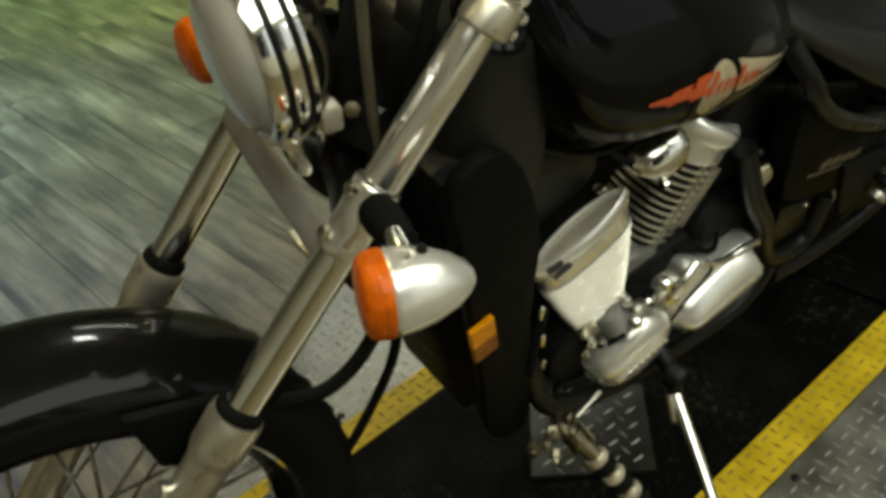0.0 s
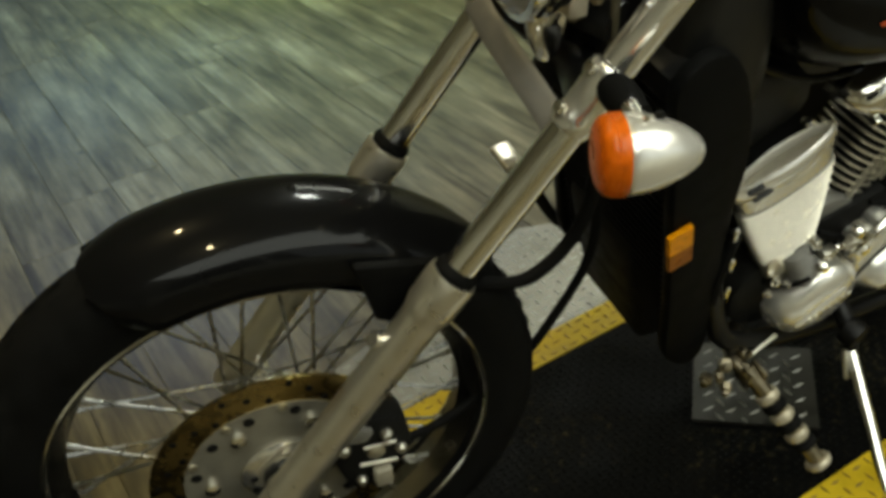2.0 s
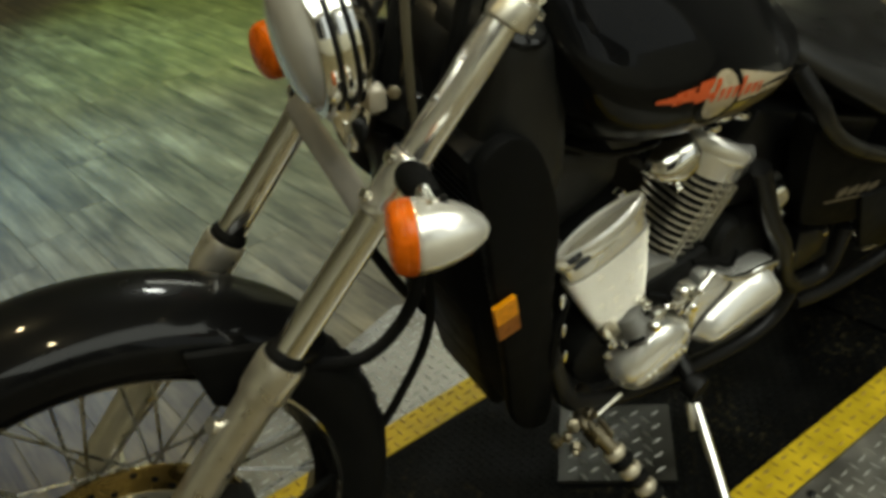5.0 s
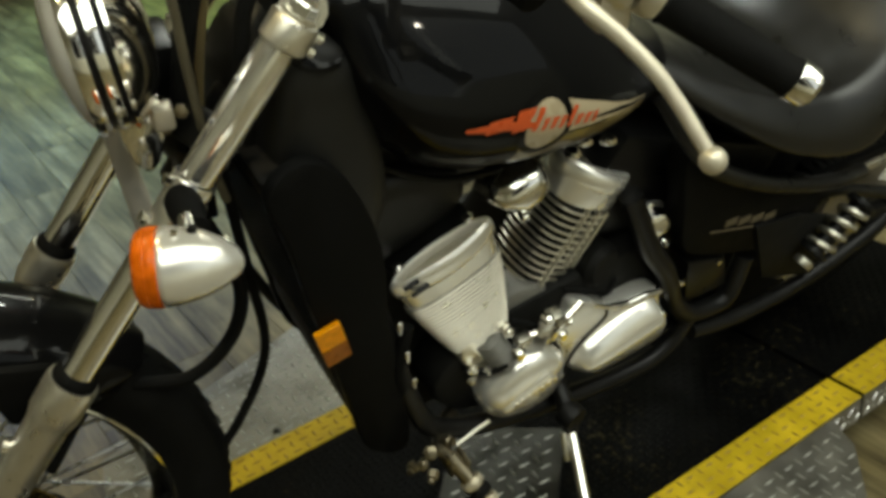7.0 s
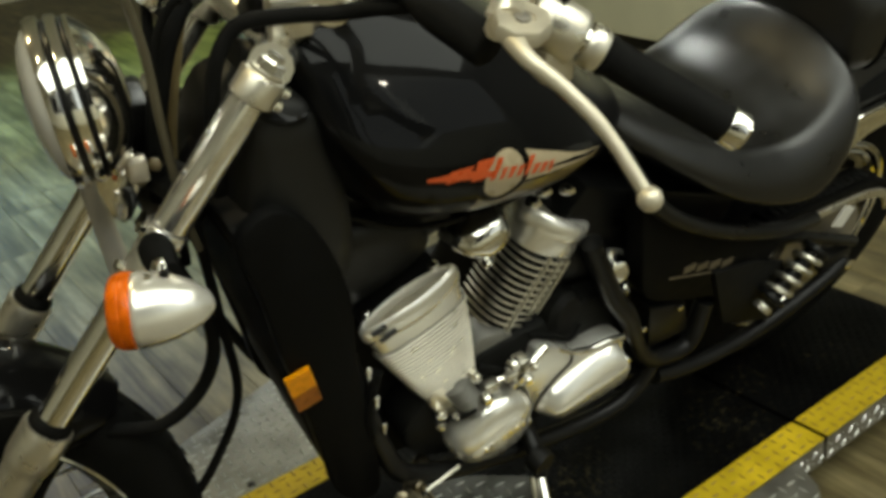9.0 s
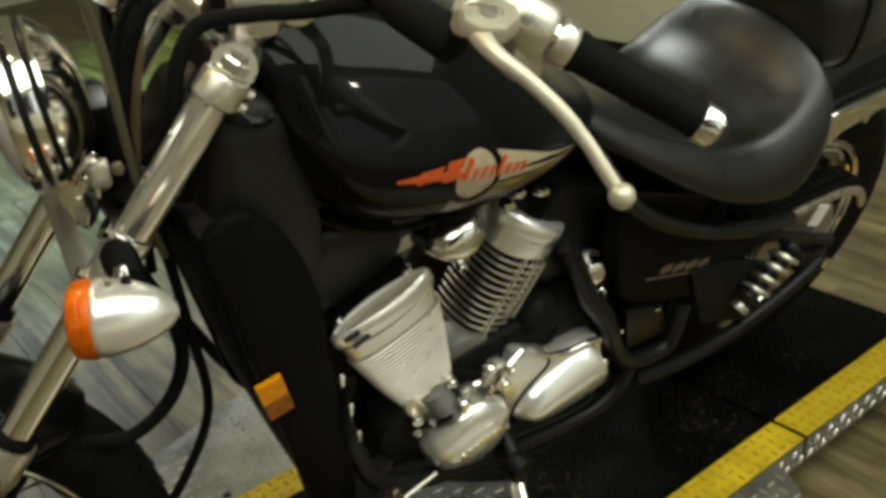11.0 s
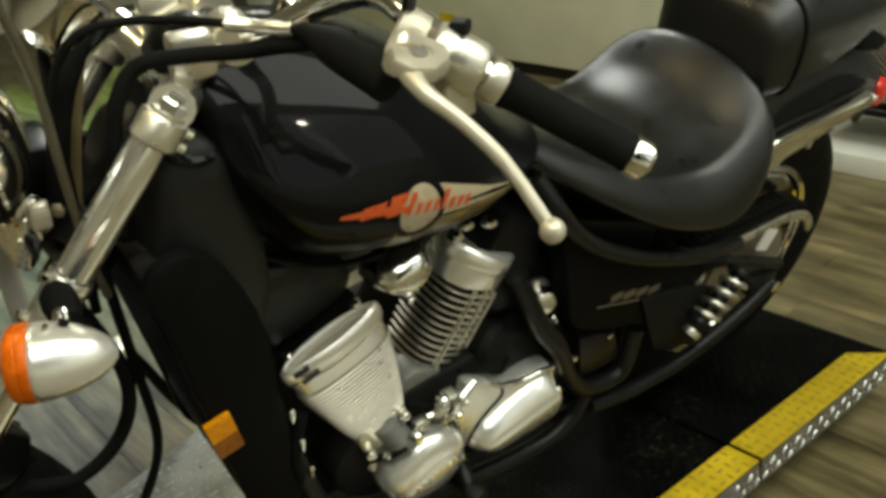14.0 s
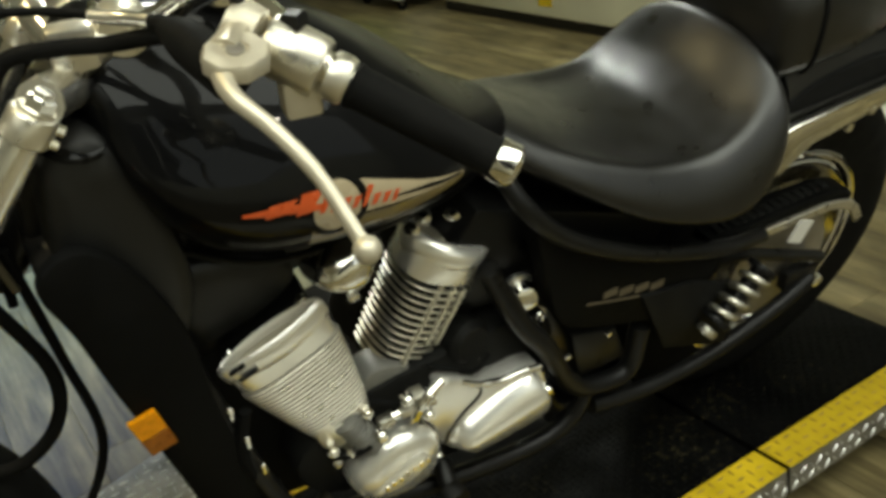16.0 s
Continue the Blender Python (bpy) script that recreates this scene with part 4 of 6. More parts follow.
# ---- tank ----
SEC = [(-0.338, 0.05, 0.972, 0.90), (-0.33, 0.095, 0.985, 0.845), (-0.312, 0.13, 0.996, 0.79), (-0.28, 0.15, 0.998, 0.748), (-0.23, 0.163, 0.99, 0.722), (-0.16, 0.170, 0.976, 0.709), (-0.08, 0.171, 0.95, 0.703), (0.0, 0.162, 0.906, 0.703), (0.06, 0.142, 0.86, 0.71), (0.11, 0.115, 0.812, 0.72), (0.15, 0.085, 0.782, 0.732), (0.178, 0.05, 0.768, 0.742), (0.188, 0.02, 0.762, 0.75)]


SEC = [(x if x > -0.1 else -0.1 + (x + 0.1) * 0.84, w, zt, zb) for x, w, zt, zb in SEC]


def tank_rings():
    rings = []
    for x, w, zt, zb in SEC:
        cz = zb + (zt - zb) * 0.44
        r = ring_of(x, 0, cz, w, zt, zb, 36, 2.15)
        for v in r:
            if v.z > cz:
                v.y *= 1 - (0.17 + 0.30 * max(0.0, min(1.0, (-0.06 - x) / 0.22))) * ((v.z - cz) / (zt - cz))
        lean = max(0.0, min(1.0, -x / 0.33)) * 0.16
        rings.append([v + Vector((lean * max(0.0, (zt - v.z)) * 0.9, 0, 0)) for v in r])
    return rings


tank_bm = loft(tank_rings())
bmesh.ops.recalc_face_normals(tank_bm, faces=tank_bm.faces)
bmesh.ops.subdivide_edges(tank_bm, edges=list(tank_bm.edges), cuts=1, use_grid_fill=True, smooth=0.9)
from mathutils.bvhtree import BVHTree
TANK = BVHTree.FromBMesh(tank_bm)
tank = part("fuel_tank", tank_bm, PAINT, bike, "gloss black teardrop fuel tank with red, cream and gold side graphic", angle=80)
part("tank_seam", tube(spline([(-0.26, -0.075, 0.758), (-0.17, -0.095, 0.714), (-0.08, -0.1, 0.702), (0.0, -0.095, 0.702), (0.08, -0.08, 0.712), (0.15, -0.06, 0.73)], 6), 0.0045, 8), PAINT, tank)
part("filler_cap", lathe([(0, -0.01), (0.036, -0.01), (0.037, 0.006), (0.03, 0.013), (0, 0.015)], 28, along((-0.13, 0, 0.99), (0.1, 0, 1))), CHROME, tank, "chrome filler cap")


def tank_decal(name, top, bottom, material, lift_y, n=14, label=""):
    """A decal between an upper and a lower line in x and z, laid on the left side of the tank."""
    def at(line, t):
        f = t * (len(line) - 1)
        i = min(int(f), len(line) - 2)
        return (line[i][0] + (line[i + 1][0] - line[i][0]) * (f - i), line[i][1] + (line[i + 1][1] - line[i][1]) * (f - i))
    v, f = [], []
    m = 5
    for i in range(n + 1):
        a, b = at(top, i / n), at(bottom, i / n)
        for j in range(m):
            x, z = a[0] + (b[0] - a[0]) * j / (m - 1), a[1] + (b[1] - a[1]) * j / (m - 1)
            hit = TANK.ray_cast(Vector((x, -0.6, z)), Vector((0, 1, 0)))
            p = hit[0] + hit[1] * lift_y if hit[0] else Vector((x, -0.1, z))
            v.append(p)
    for i in range(n):
        for j in range(m - 1):
            f.append((i * m + j, i * m + j + 1, (i + 1) * m + j + 1, (i + 1) * m + j))
    return part(name, raw(v, f), material, tank, label, angle=180)


tank_decal("gold_sweep", [(-0.125, 0.80), (-0.08, 0.795), (0.0, 0.786), (0.065, 0.775)], [(-0.125, 0.757), (-0.07, 0.768), (0.0, 0.768), (0.065, 0.771)], GOLD, 0.0008, label="dull gold sweep")
tank_decal("cream_flame", [(-0.075, 0.836), (-0.035, 0.820), (0.01, 0.799), (0.066, 0.7775)], [(-0.09, 0.800), (-0.04, 0.794), (0.01, 0.785), (0.066, 0.775)], CREAM, 0.0012, label="cream flame")
# disc behind the lettering: an eye of cream with a black edge
for r0, r1, mm, lf in ((0.0, 0.026, CREAM, 0.0016), (0.026, 0.034, PAINT, 0.0018)):
    ts_ = [2 * math.pi * k / 24 for k in range(25)]
    tank_decal("round_badge", [(-0.098 + r1 * math.cos(t), 0.814 + r1 * 1.1 * math.sin(t)) for t in ts_], [(-0.098 + r0 * math.cos(t), 0.814 + r0 * 1.1 * math.sin(t)) for t in ts_], mm, lf, 24)
# the lettering, as plain slanted strokes
xs = -0.172
for k, (w, h, lo) in enumerate(((0.03, 0.012, 0.0), (0.022, 0.02, 0.0), (0.008, 0.022, 0.0), (0.008, 0.012, 0.0), (0.009, 0.012, 0.0), (0.008, 0.012, 0.0), (0.007, 0.02, 0.0), (0.009, 0.011, 0.0), (0.008, 0.011, 0.0), (0.007, 0.011, 0.0))):
    z = 0.827 - (xs + 0.172) * 0.22
    sl = 0.010
    tank_decal("letter_stroke", [(xs + sl * h / 0.02, z + h), (xs + w + sl * h / 0.02, z + h * 0.92)], [(xs, z), (xs + w * 0.7, z)], RED_DECAL, 0.0024, 3)
    xs += w * 0.85 + 0.0045
tank_decal("letter_underline", [(-0.192, 0.838), (-0.15, 0.836), (-0.11, 0.824)], [(-0.192, 0.834), (-0.15, 0.826), (-0.11, 0.818)], RED_DECAL, 0.0022, 6)
tank_decal("black_flash", [(-0.035, 0.8025), (0.015, 0.793), (0.062, 0.7785)], [(-0.035, 0.801), (0.015, 0.788), (0.062, 0.776)], PAINT, 0.002, 8)

# ---- seat and rear ----
RS = [(0.112, 0.022, 0.782, 0.757), (0.125, 0.048, 0.788, 0.74), (0.17, 0.090, 0.762, 0.695), (0.25, 0.138, 0.722, 0.64), (0.34, 0.172, 0.690, 0.582), (0.43, 0.188, 0.684, 0.545), (0.49, 0.194, 0.712, 0.54), (0.535, 0.184, 0.75, 0.578), (0.557, 0.166, 0.765, 0.62), (0.57, 0.138, 0.757, 0.655), (0.575, 0.1, 0.735, 0.68)]
rings = []
RSX = [(a.x, a.y, a.z, b.x) for a, b in zip(spline([q[:3] for q in RS], 4), spline([(q[3], 0, 0) for q in RS], 4))]
for x, w, zt, zb in RSX:
    ring = ring_of(x, 0, zb + (zt - zb) * 0.33, w, zt, zb, 72, 2.1)
    k = max(0.0, min(1.0, (x - 0.2) / 0.12)) * max(0.0, min(1.0, (0.56 - x) / 0.06))
    for v in ring:
        q = abs(v.y) / w
        if v.z > zb + (zt - zb) * 0.36:
            v.z += 0.010 * k * (math.exp(-((q - 0.80) / 0.13) ** 2) - 1.0 * max(0.0, 1 - (q / 0.75) ** 4))
    rings.append(ring)
seat_bm = loft(rings)
seat = part("rider_seat", seat_bm, VINYL, bike, "deep black vinyl rider's saddle", angle=80)
PS = [(0.568, 0.085, 0.80, 0.71), (0.578, 0.11, 0.845, 0.69), (0.61, 0.122, 0.872, 0.69), (0.72, 0.122, 0.858, 0.70), (0.84, 0.112, 0.848, 0.735), (0.94, 0.095, 0.843, 0.77), (0.99, 0.07, 0.83, 0.785), (1.005, 0.04, 0.815, 0.79)]
pil_bm = loft([ring_of(x, 0, zb + (zt - zb) * 0.45, w, zt, zb, 32, 3.2) for x, w, zt, zb in PS])
bmesh.ops.subdivide_edges(pil_bm, edges=list(pil_bm.edges), cuts=1, use_grid_fill=True, smooth=0.8)
pil = part("pillion_seat", pil_bm, VINYL, bike, "black vinyl pillion pad with a welted seam", angle=80)
part("welt", tube(ring_of(0.628, 0, 0.775, 0.1235, 0.872, 0.689, 32, 3.2), 0.0035, 6, True), RUBBER, pil, "black welt")
part("rear_mudguard", mudguard(Vector((0.70, 0, 0.318)), 0.435, 0.115, radians(76), radians(126), 0.11, 44, False), FENDER, bike, "satin black rear mudguard", angle=60)
part("inner_mudguard", mudguard(Vector((0.70, 0, 0.318)), 0.352, 0.095, radians(70), radians(122), 0.03, 30, False), SATIN, bike, "black inner mudguard", angle=60)
strut = part("mudguard_strut", prism([(0.552, 0.595), (0.555, 0.645), (0.61, 0.653), (0.845, 0.668), (0.872, 0.655), (0.862, 0.642), (0.70, 0.628), (0.62, 0.62), (0.60, 0.595)], -0.145, -0.128, 0.005), CHROME, bike, "chrome mudguard strut")
part("strut_plate", prism([(0.556, 0.565), (0.558, 0.635), (0.84, 0.648), (0.828, 0.622), (0.66, 0.598), (0.605, 0.562)], -0.136, -0.118, 0.003), CHROME_SOFT, strut, "polished lower strut plate")
part("strut_bolt", lathe([(0, 0), (0.012, 0), (0.011, 0.006), (0, 0.008)], 14, along((0.604, -0.138, 0.606), (0, -1, 0))), CHROME, strut)
part("strut_bolt", lathe([(0, 0), (0.007, 0), (0.006, 0.006), (0, 0.008)], 14, along((0.765, -0.136, 0.622), (0, -1, 0))), CHROME, strut)
part("strut_recess", prism(smooth_poly([(0.60, 0.655), (0.66, 0.692), (0.78, 0.70), (0.86, 0.675), (0.84, 0.662), (0.7, 0.655)], 4), -0.119, -0.10, 0.003), RUBBER, strut, "dark recess above the strut")
# no real part: a black prism painting the shade in the gap
part("pillion_gap_shade", prism([(0.815, 0.735), (0.835, 0.772), (0.90, 0.735), (0.875, 0.722)], -0.112, -0.06, 0.003), RUBBER, bike, "solid dark shape for the shaded gap behind the pillion pad")
for x, z in ((0.735, 0.575), (0.78, 0.565)):
    part("mudguard_bolt", lathe([(0, 0), (0.009, 0), (0.008, 0.006), (0, 0.008)], 10, along((x, -0.098, z), (0, -1, 0))), CHROME, bike, "bright bolt inside the rear mudguard")
part("strut", prism([(0.585, 0.60), (0.60, 0.655), (0.945, 0.637), (0.955, 0.610), (0.66, 0.585), (0.60, 0.57)], 0.118, 0.139, 0.005), CHROME_SOFT, bike)
part("tail_lamp", box((0.925, -0.115, 0.595), (0.965, 0.115, 0.645), 0.01, 3), RED_LENS, bike, "red tail lamp")
rts = part("rear_turn_signal", lathe([(0, 0), (0.035, 0), (0.037, 0.02), (0.03, 0.05), (0.012, 0.075), (0, 0.078)], 24, along((1.02, -0.19, 0.62), (-1, 0, 0))), CHROME, bike, "chrome rear turn signal")
part("lens", lathe([(0, 0), (0.036, 0), (0.034, 0.018), (0, 0.022)], 24, along((1.02, -0.19, 0.62), (1, 0, 0))), RED_LENS, rts, "red lens")
part("stem", tube([(1.0, -0.17, 0.62), (1.0, -0.10, 0.62)], 0.01, 10), CHROME, rts)

# side cover, rails
side = part("side_cover", prism(smooth_poly([(0.175, 0.65), (0.198, 0.53), (0.222, 0.455), (0.27, 0.42), (0.36, 0.385), (0.455, 0.36), (0.51, 0.41), (0.515, 0.455), (0.38, 0.515), (0.26, 0.585)], 4), -0.142, -0.10, 0.008), PLASTIC, bike, "black plastic side cover with a small grey badge")
for k in range(4):
    part("badge_bar", box((0.292 + k * 0.029, -0.1435, 0.470 - k * 0.0085), (0.316 + k * 0.029, -0.1415, 0.483 - k * 0.0085)), GREY_DECAL, side, "grey badge bar")
part("badge_line", moved(box((-0.085, -0.1435, 0.0), (0.085, -0.1415, 0.003)), pose(0.345, 0, 0.447, 0, 17, 0)), GREY_DECAL, side)
for s in (-1, 1):
    part("seat_rail", tube(spline([(0.13, s * 0.11, 0.735), (0.148, s * 0.145, 0.695), (0.188, s * 0.15, 0.645), (0.25, s * 0.152, 0.594), (0.36, s * 0.152, 0.532), (0.5, s * 0.15, 0.479), (0.60, s * 0.135, 0.45)], 8), 0.0125, 12), SATIN, bike, "satin black frame rail below the seat")
    part("swingarm_tube", tube(spline([(0.30, s * 0.14, 0.235), (0.405, s * 0.14, 0.212), (0.545, s * 0.14, 0.218), (0.68, s * 0.138, 0.255), (0.76, s * 0.13, 0.28)], 8), 0.0145, 12), SATIN, bike, "satin black swingarm tube")
    part("swingarm_upper_tube", tube([(0.46, s * 0.125, 0.44), (0.579, s * 0.128, 0.415), (0.77, s * 0.128, 0.325)], 0.011, 10), SATIN, bike)
    part("axle_adjuster", box((0.70, s * 0.122 - 0.010, 0.275), (0.775, s * 0.122 + 0.010, 0.315), 0.005), SATIN, bike)
    part("axle_nut", lathe([(0, 0), (0.013, 0), (0.013, 0.010), (0.008, 0.013), (0, 0.013)], 6, along((0.765, s * 0.134, 0.280), (0, s, 0))), CHROME, bike, "chrome axle nut")
part("adjuster_sticker", moved(box((-0.017, -0.134, -0.021), (0.017, -0.131, 0.021)), pose(0.695, 0, 0.414, 0, 25, 0)), WHITE_TAG, bike, "small white sticker")


def ribbon(pts, half, y0, y1, bevel=0.0015):
    """A flat strip of even width along a line in x and z."""
    line = spline([(x, 0, z) for x, z in pts], 6)
    left, right_ = [], []
    for i, q in enumerate(line):
        d_ = (line[min(i + 1, len(line) - 1)] - line[max(i - 1, 0)]).normalized()
        n_ = Vector((-d_.z, 0, d_.x)) * half
        left.append((q.x + n_.x, q.z + n_.z))
        right_.append((q.x - n_.x, q.z - n_.z))
    return prism(left + right_[::-1], y0, y1, bevel, 1)


guard = part("chain_guard", ribbon([(0.52, 0.431), (0.62, 0.432), (0.70, 0.431), (0.768, 0.428), (0.822, 0.408), (0.852, 0.368)], 0.0085, -0.124, -0.117), SATIN_ALLOY, bike, "pale alloy edge of the chain guard curving over the sprocket")
part("chain_cover", ribbon([(0.52, 0.446), (0.62, 0.449), (0.70, 0.448), (0.768, 0.443), (0.82, 0.424)], 0.009, -0.117, -0.07), PLASTIC, guard, "black chain cover")
for k in range(14):
    part("chain_link", box((0.535 + k * 0.017, -0.108, 0.456), (0.548 + k * 0.017, -0.086, 0.4615), 0.002, 1), DARK_CAST, guard, "dark chain link")
part("sprocket", lathe([(0.04, -0.004), (0.105, -0.004), (0.105, 0.004), (0.04, 0.004)], 44, along((0.70, -0.10, 0.318), (0, -1, 0))), CAST, rw, "dull steel rear sprocket")
part("shock_mount", prism([(0.359, 0.447), (0.457, 0.429), (0.559, 0.381), (0.566, 0.244), (0.426, 0.304)], -0.15, -0.14, 0.003), DARK_CAST, bike, "dark cast plate behind the shock absorber")
part("rim_flange", join(*[lathe([(r - 0.004, -0.01), (r - 0.004, 0.0), (r, 0.003), (r + 0.004, 0.0), (r + 0.004, -0.01)], 64, along((0.70, -0.070, 0.318), (0, -1, 0))) for r in (0.181, 0.201)]), CHROME, rw, "polished rim flange")
# shock absorber on the left
sh0, sh1 = Vector((0.502, -0.17, 0.344)), Vector((0.582, -0.17, 0.422))
shock = part("shock_absorber", tube([sh0, sh1], 0.014, 14), SATIN, bike, "coil-over shock absorber with bright spring")
d = (sh1 - sh0)
dn = d.normalized()
u = Vector((0, 1, 0))
w_ = dn.cross(u)
coil = [sh0 + d * (0.1 + 0.82 * k / 96) + 0.0195 * (math.cos(2 * math.pi * 4 * k / 96) * u + math.sin(2 * math.pi * 4 * k / 96) * w_) for k in range(97)]
part("spring", tube(coil, 0.0056, 8), ALLOY, shock, "bright steel coil spring")
for q in (0.02, 0.95):
    part("spring_seat", lathe([(0, -0.005), (0.0235, -0.005), (0.025, 0.0), (0.0235, 0.005), (0, 0.005)], 24, along(sh0 + d * q, dn)), SATIN, shock)
part("preload_ring", lathe([(0, -0.006), (0.016, -0.006), (0.017, 0.0), (0.016, 0.006), (0, 0.006)], 12, along(sh0 - dn * 0.02, dn)), ALLOY, shock, "bright preload ring")

# ---- engine ----
engine = part("engine", join(prism(smooth_poly([(-0.17, 0.36), (-0.12, 0.27), (0.05, 0.235), (0.2, 0.25), (0.235, 0.36), (0.21, 0.46), (0.06, 0.46), (-0.08, 0.44)], 4), -0.115, 0.115, 0.012)), DARK_CAST, bike, "dark cast V-twin crankcase")


def cylinder(base, lean, label, n, l0, l1, w0, w1, pitch, cap_l, cap_w, bend, core, fin_mat, thick, point, deep):
    """A finned barrel that leans fore (minus) or aft, with a bright oval head cover."""
    up = Vector((math.sin(lean), 0, math.cos(lean)))
    e1 = Vector((math.cos(lean), 0, -math.sin(lean)))
    m = Matrix((e1, Vector((0, 1, 0)), up)).transposed().to_4x4()
    m.translation = base

    def oval(z, a, b, cy=0.0, p=2.8, k=40):
        out = []
        for i in range(k):
            t = 2 * math.pi * i / k
            c, s = math.cos(t), math.sin(t)
            out.append(Vector((a * math.copysign(abs(c) ** (2 / p), c), cy + b * math.copysign(abs(s) ** (2 / p), s), z)))
        return out
    h = n * pitch
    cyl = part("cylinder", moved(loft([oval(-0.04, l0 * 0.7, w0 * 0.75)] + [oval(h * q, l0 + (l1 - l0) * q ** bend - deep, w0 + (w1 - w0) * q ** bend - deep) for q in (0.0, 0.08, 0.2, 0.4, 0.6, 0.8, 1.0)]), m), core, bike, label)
    part("barrel_core", moved(loft([oval(-0.04, l0 * 0.9, 0.06, 0.07), oval(h + 0.03, l1 * 0.9, 0.07, 0.07)]), m), DARK_CAST, cyl, "dark barrel behind the cover")
    for i in range(n):
        t = (i / (n - 1)) ** bend
        a, b, z = l0 + (l1 - l0) * t, w0 + (w1 - w0) * t, i * pitch
        part("fin", moved(loft([oval(z, a - 0.0015, b - 0.0015), oval(z + pitch * 0.12, a, b), oval(z + pitch * (thick - 0.1), a, b), oval(z + pitch * thick, a - 0.0015, b - 0.0015)]), m), fin_mat, cyl)
    if deep > 0.003:
        for x in (-0.014, 0.008, 0.024):
            part("fin_rib", moved(box((x - 0.0016, -w1 - 0.0012, h * (0.0 if x < 0 else 0.35)), (x + 0.0016, -w0 + 0.008, h)), m), fin_mat, cyl, "upright rib across the fins")
    head = part("head_cover", moved(loft([oval(h, cap_l * 0.95, cap_w * 0.95, 0, 2.6), oval(h + 0.004, cap_l * 0.97, cap_w * 0.97, 0, 2.5), oval(h + 0.034, cap_l * 0.99, cap_w * 0.99, 0, 2.2)]), m), COVER, cyl, "polished skirt of the head cover", angle=50)
    part("cover_lip", moved(loft([oval(h + z, cap_l * a, cap_w * b, 0, point, 56) for z, a, b in ((0.024, 0.99, 0.98), (0.028, 1.04, 1.07), (0.036, 1.06, 1.13), (0.048, 1.055, 1.11), (0.054, 1.02, 1.0), (0.056, 0.95, 0.80), (0.053, 0.90, 0.62), (0.046, 0.88, 0.54), (0.030, 0.87, 0.52))], False), m), COVER, head, "bright oval lip", angle=60)
    part("cover_lid", moved(loft([oval(h + z, cap_l * a, cap_w * b, 0, point, 56) for z, a, b in ((0.026, 0.90, 0.60), (0.041, 0.89, 0.59), (0.044, 0.6, 0.4), (0.045, 0.2, 0.13))]), m), TAN_LID, head, "dull alloy lid inside the lip", angle=60)
    if lean < 0:
        for x, w_, z in ((-0.050, 0.010, 0.051), (-0.044, 0.012, 0.036)):
            part("lip_slot", moved(tube([(x - w_, -cap_w * (0.80 if z > 0.04 else 0.98), h + z), (x + w_, -cap_w * (0.92 if z > 0.04 else 1.06), h + z + 0.002)], 0.0032, 8), m), SATIN, head, "dark slot at the end of the lip")
    for s in (-1, 1):
        part("head_bolt", moved(lathe([(0, 0), (0.008, 0), (0.008, 0.008), (0.005, 0.011), (0, 0.011)], 8, Matrix.Translation((s * cap_l * 0.75, cap_w * 1.25, h + 0.04))), m), CHROME, head)
    return cyl


# both cores are darker than their fins, which paints the shade between them
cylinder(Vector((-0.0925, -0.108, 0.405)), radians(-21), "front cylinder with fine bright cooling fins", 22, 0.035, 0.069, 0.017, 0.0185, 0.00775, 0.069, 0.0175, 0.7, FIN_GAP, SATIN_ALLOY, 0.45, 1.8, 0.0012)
cylinder(Vector((0.003, -0.050, 0.443)), radians(28.5), "rear cylinder with bright edged cooling fins", 13, 0.046, 0.056, 0.052, 0.054, 0.0108, 0.063, 0.052, 1.0, DARK_CAST, SATIN_ALLOY, 0.30, 1.75, 0.005)
part("crankcase_throat", prism(smooth_poly([(-0.068, 0.445), (-0.05, 0.474), (-0.01, 0.468), (0.022, 0.44), (0.03, 0.40), (-0.02, 0.402)], 3), -0.107, -0.06, 0.006), GREY_CAST, engine, "light grey cast throat between the cylinders")
part("cylinder_root", prism(smooth_poly([(-0.075, 0.385), (-0.03, 0.42), (0.04, 0.415), (0.02, 0.37), (-0.05, 0.36)], 4), -0.112, -0.02, 0.008), DARK_CAST, engine, "dark cast crankcase throat")
foot = part("cylinder_foot", prism(smooth_poly([(-0.138, 0.412), (-0.128, 0.44), (-0.075, 0.448), (-0.062, 0.43), (-0.078, 0.40), (-0.118, 0.378)], 3), -0.124, -0.085, 0.004), SATIN_ALLOY, engine, "pale alloy foot of the front cylinder")
for q in ((-0.122, -0.124, 0.386), (-0.07, -0.124, 0.432)):
    part("foot_nut", lathe([(0, 0), (0.0085, 0), (0.0085, 0.008), (0.005, 0.009), (0.005, 0.013), (0, 0.014)], 6, along(q, (0.0, -1, 0.2))), CHROME, foot)
ribbed = [(0.0, -0.004)] + [q for k in range(9) for q in ((0.0165, k * 0.009), (0.0205, k * 0.009 + 0.002), (0.0205, k * 0.009 + 0.005), (0.0165, k * 0.009 + 0.007))] + [(0.0, 0.084)]
part("ribbed_housing", lathe(ribbed, 24, along((-0.098, -0.118, 0.428), (0.47, -0.12, -0.87))), GREY_CAST, engine, "grey ribbed housing under the front cylinder")
for pts_, r_ in (([(-0.06, -0.12, 0.44), (-0.03, -0.135, 0.43), (-0.012, -0.14, 0.405), (0.0, -0.14, 0.385)], 0.0045), ([(-0.13, -0.12, 0.38), (-0.10, -0.135, 0.37), (-0.075, -0.145, 0.385)], 0.004), ([(0.03, -0.115, 0.45), (0.06, -0.13, 0.445), (0.09, -0.135, 0.43), (0.12, -0.12, 0.43)], 0.004)):
    part("engine_hose", tube(spline(pts_, 6), r_, 8), RUBBER, engine, "thin black hose on the engine")
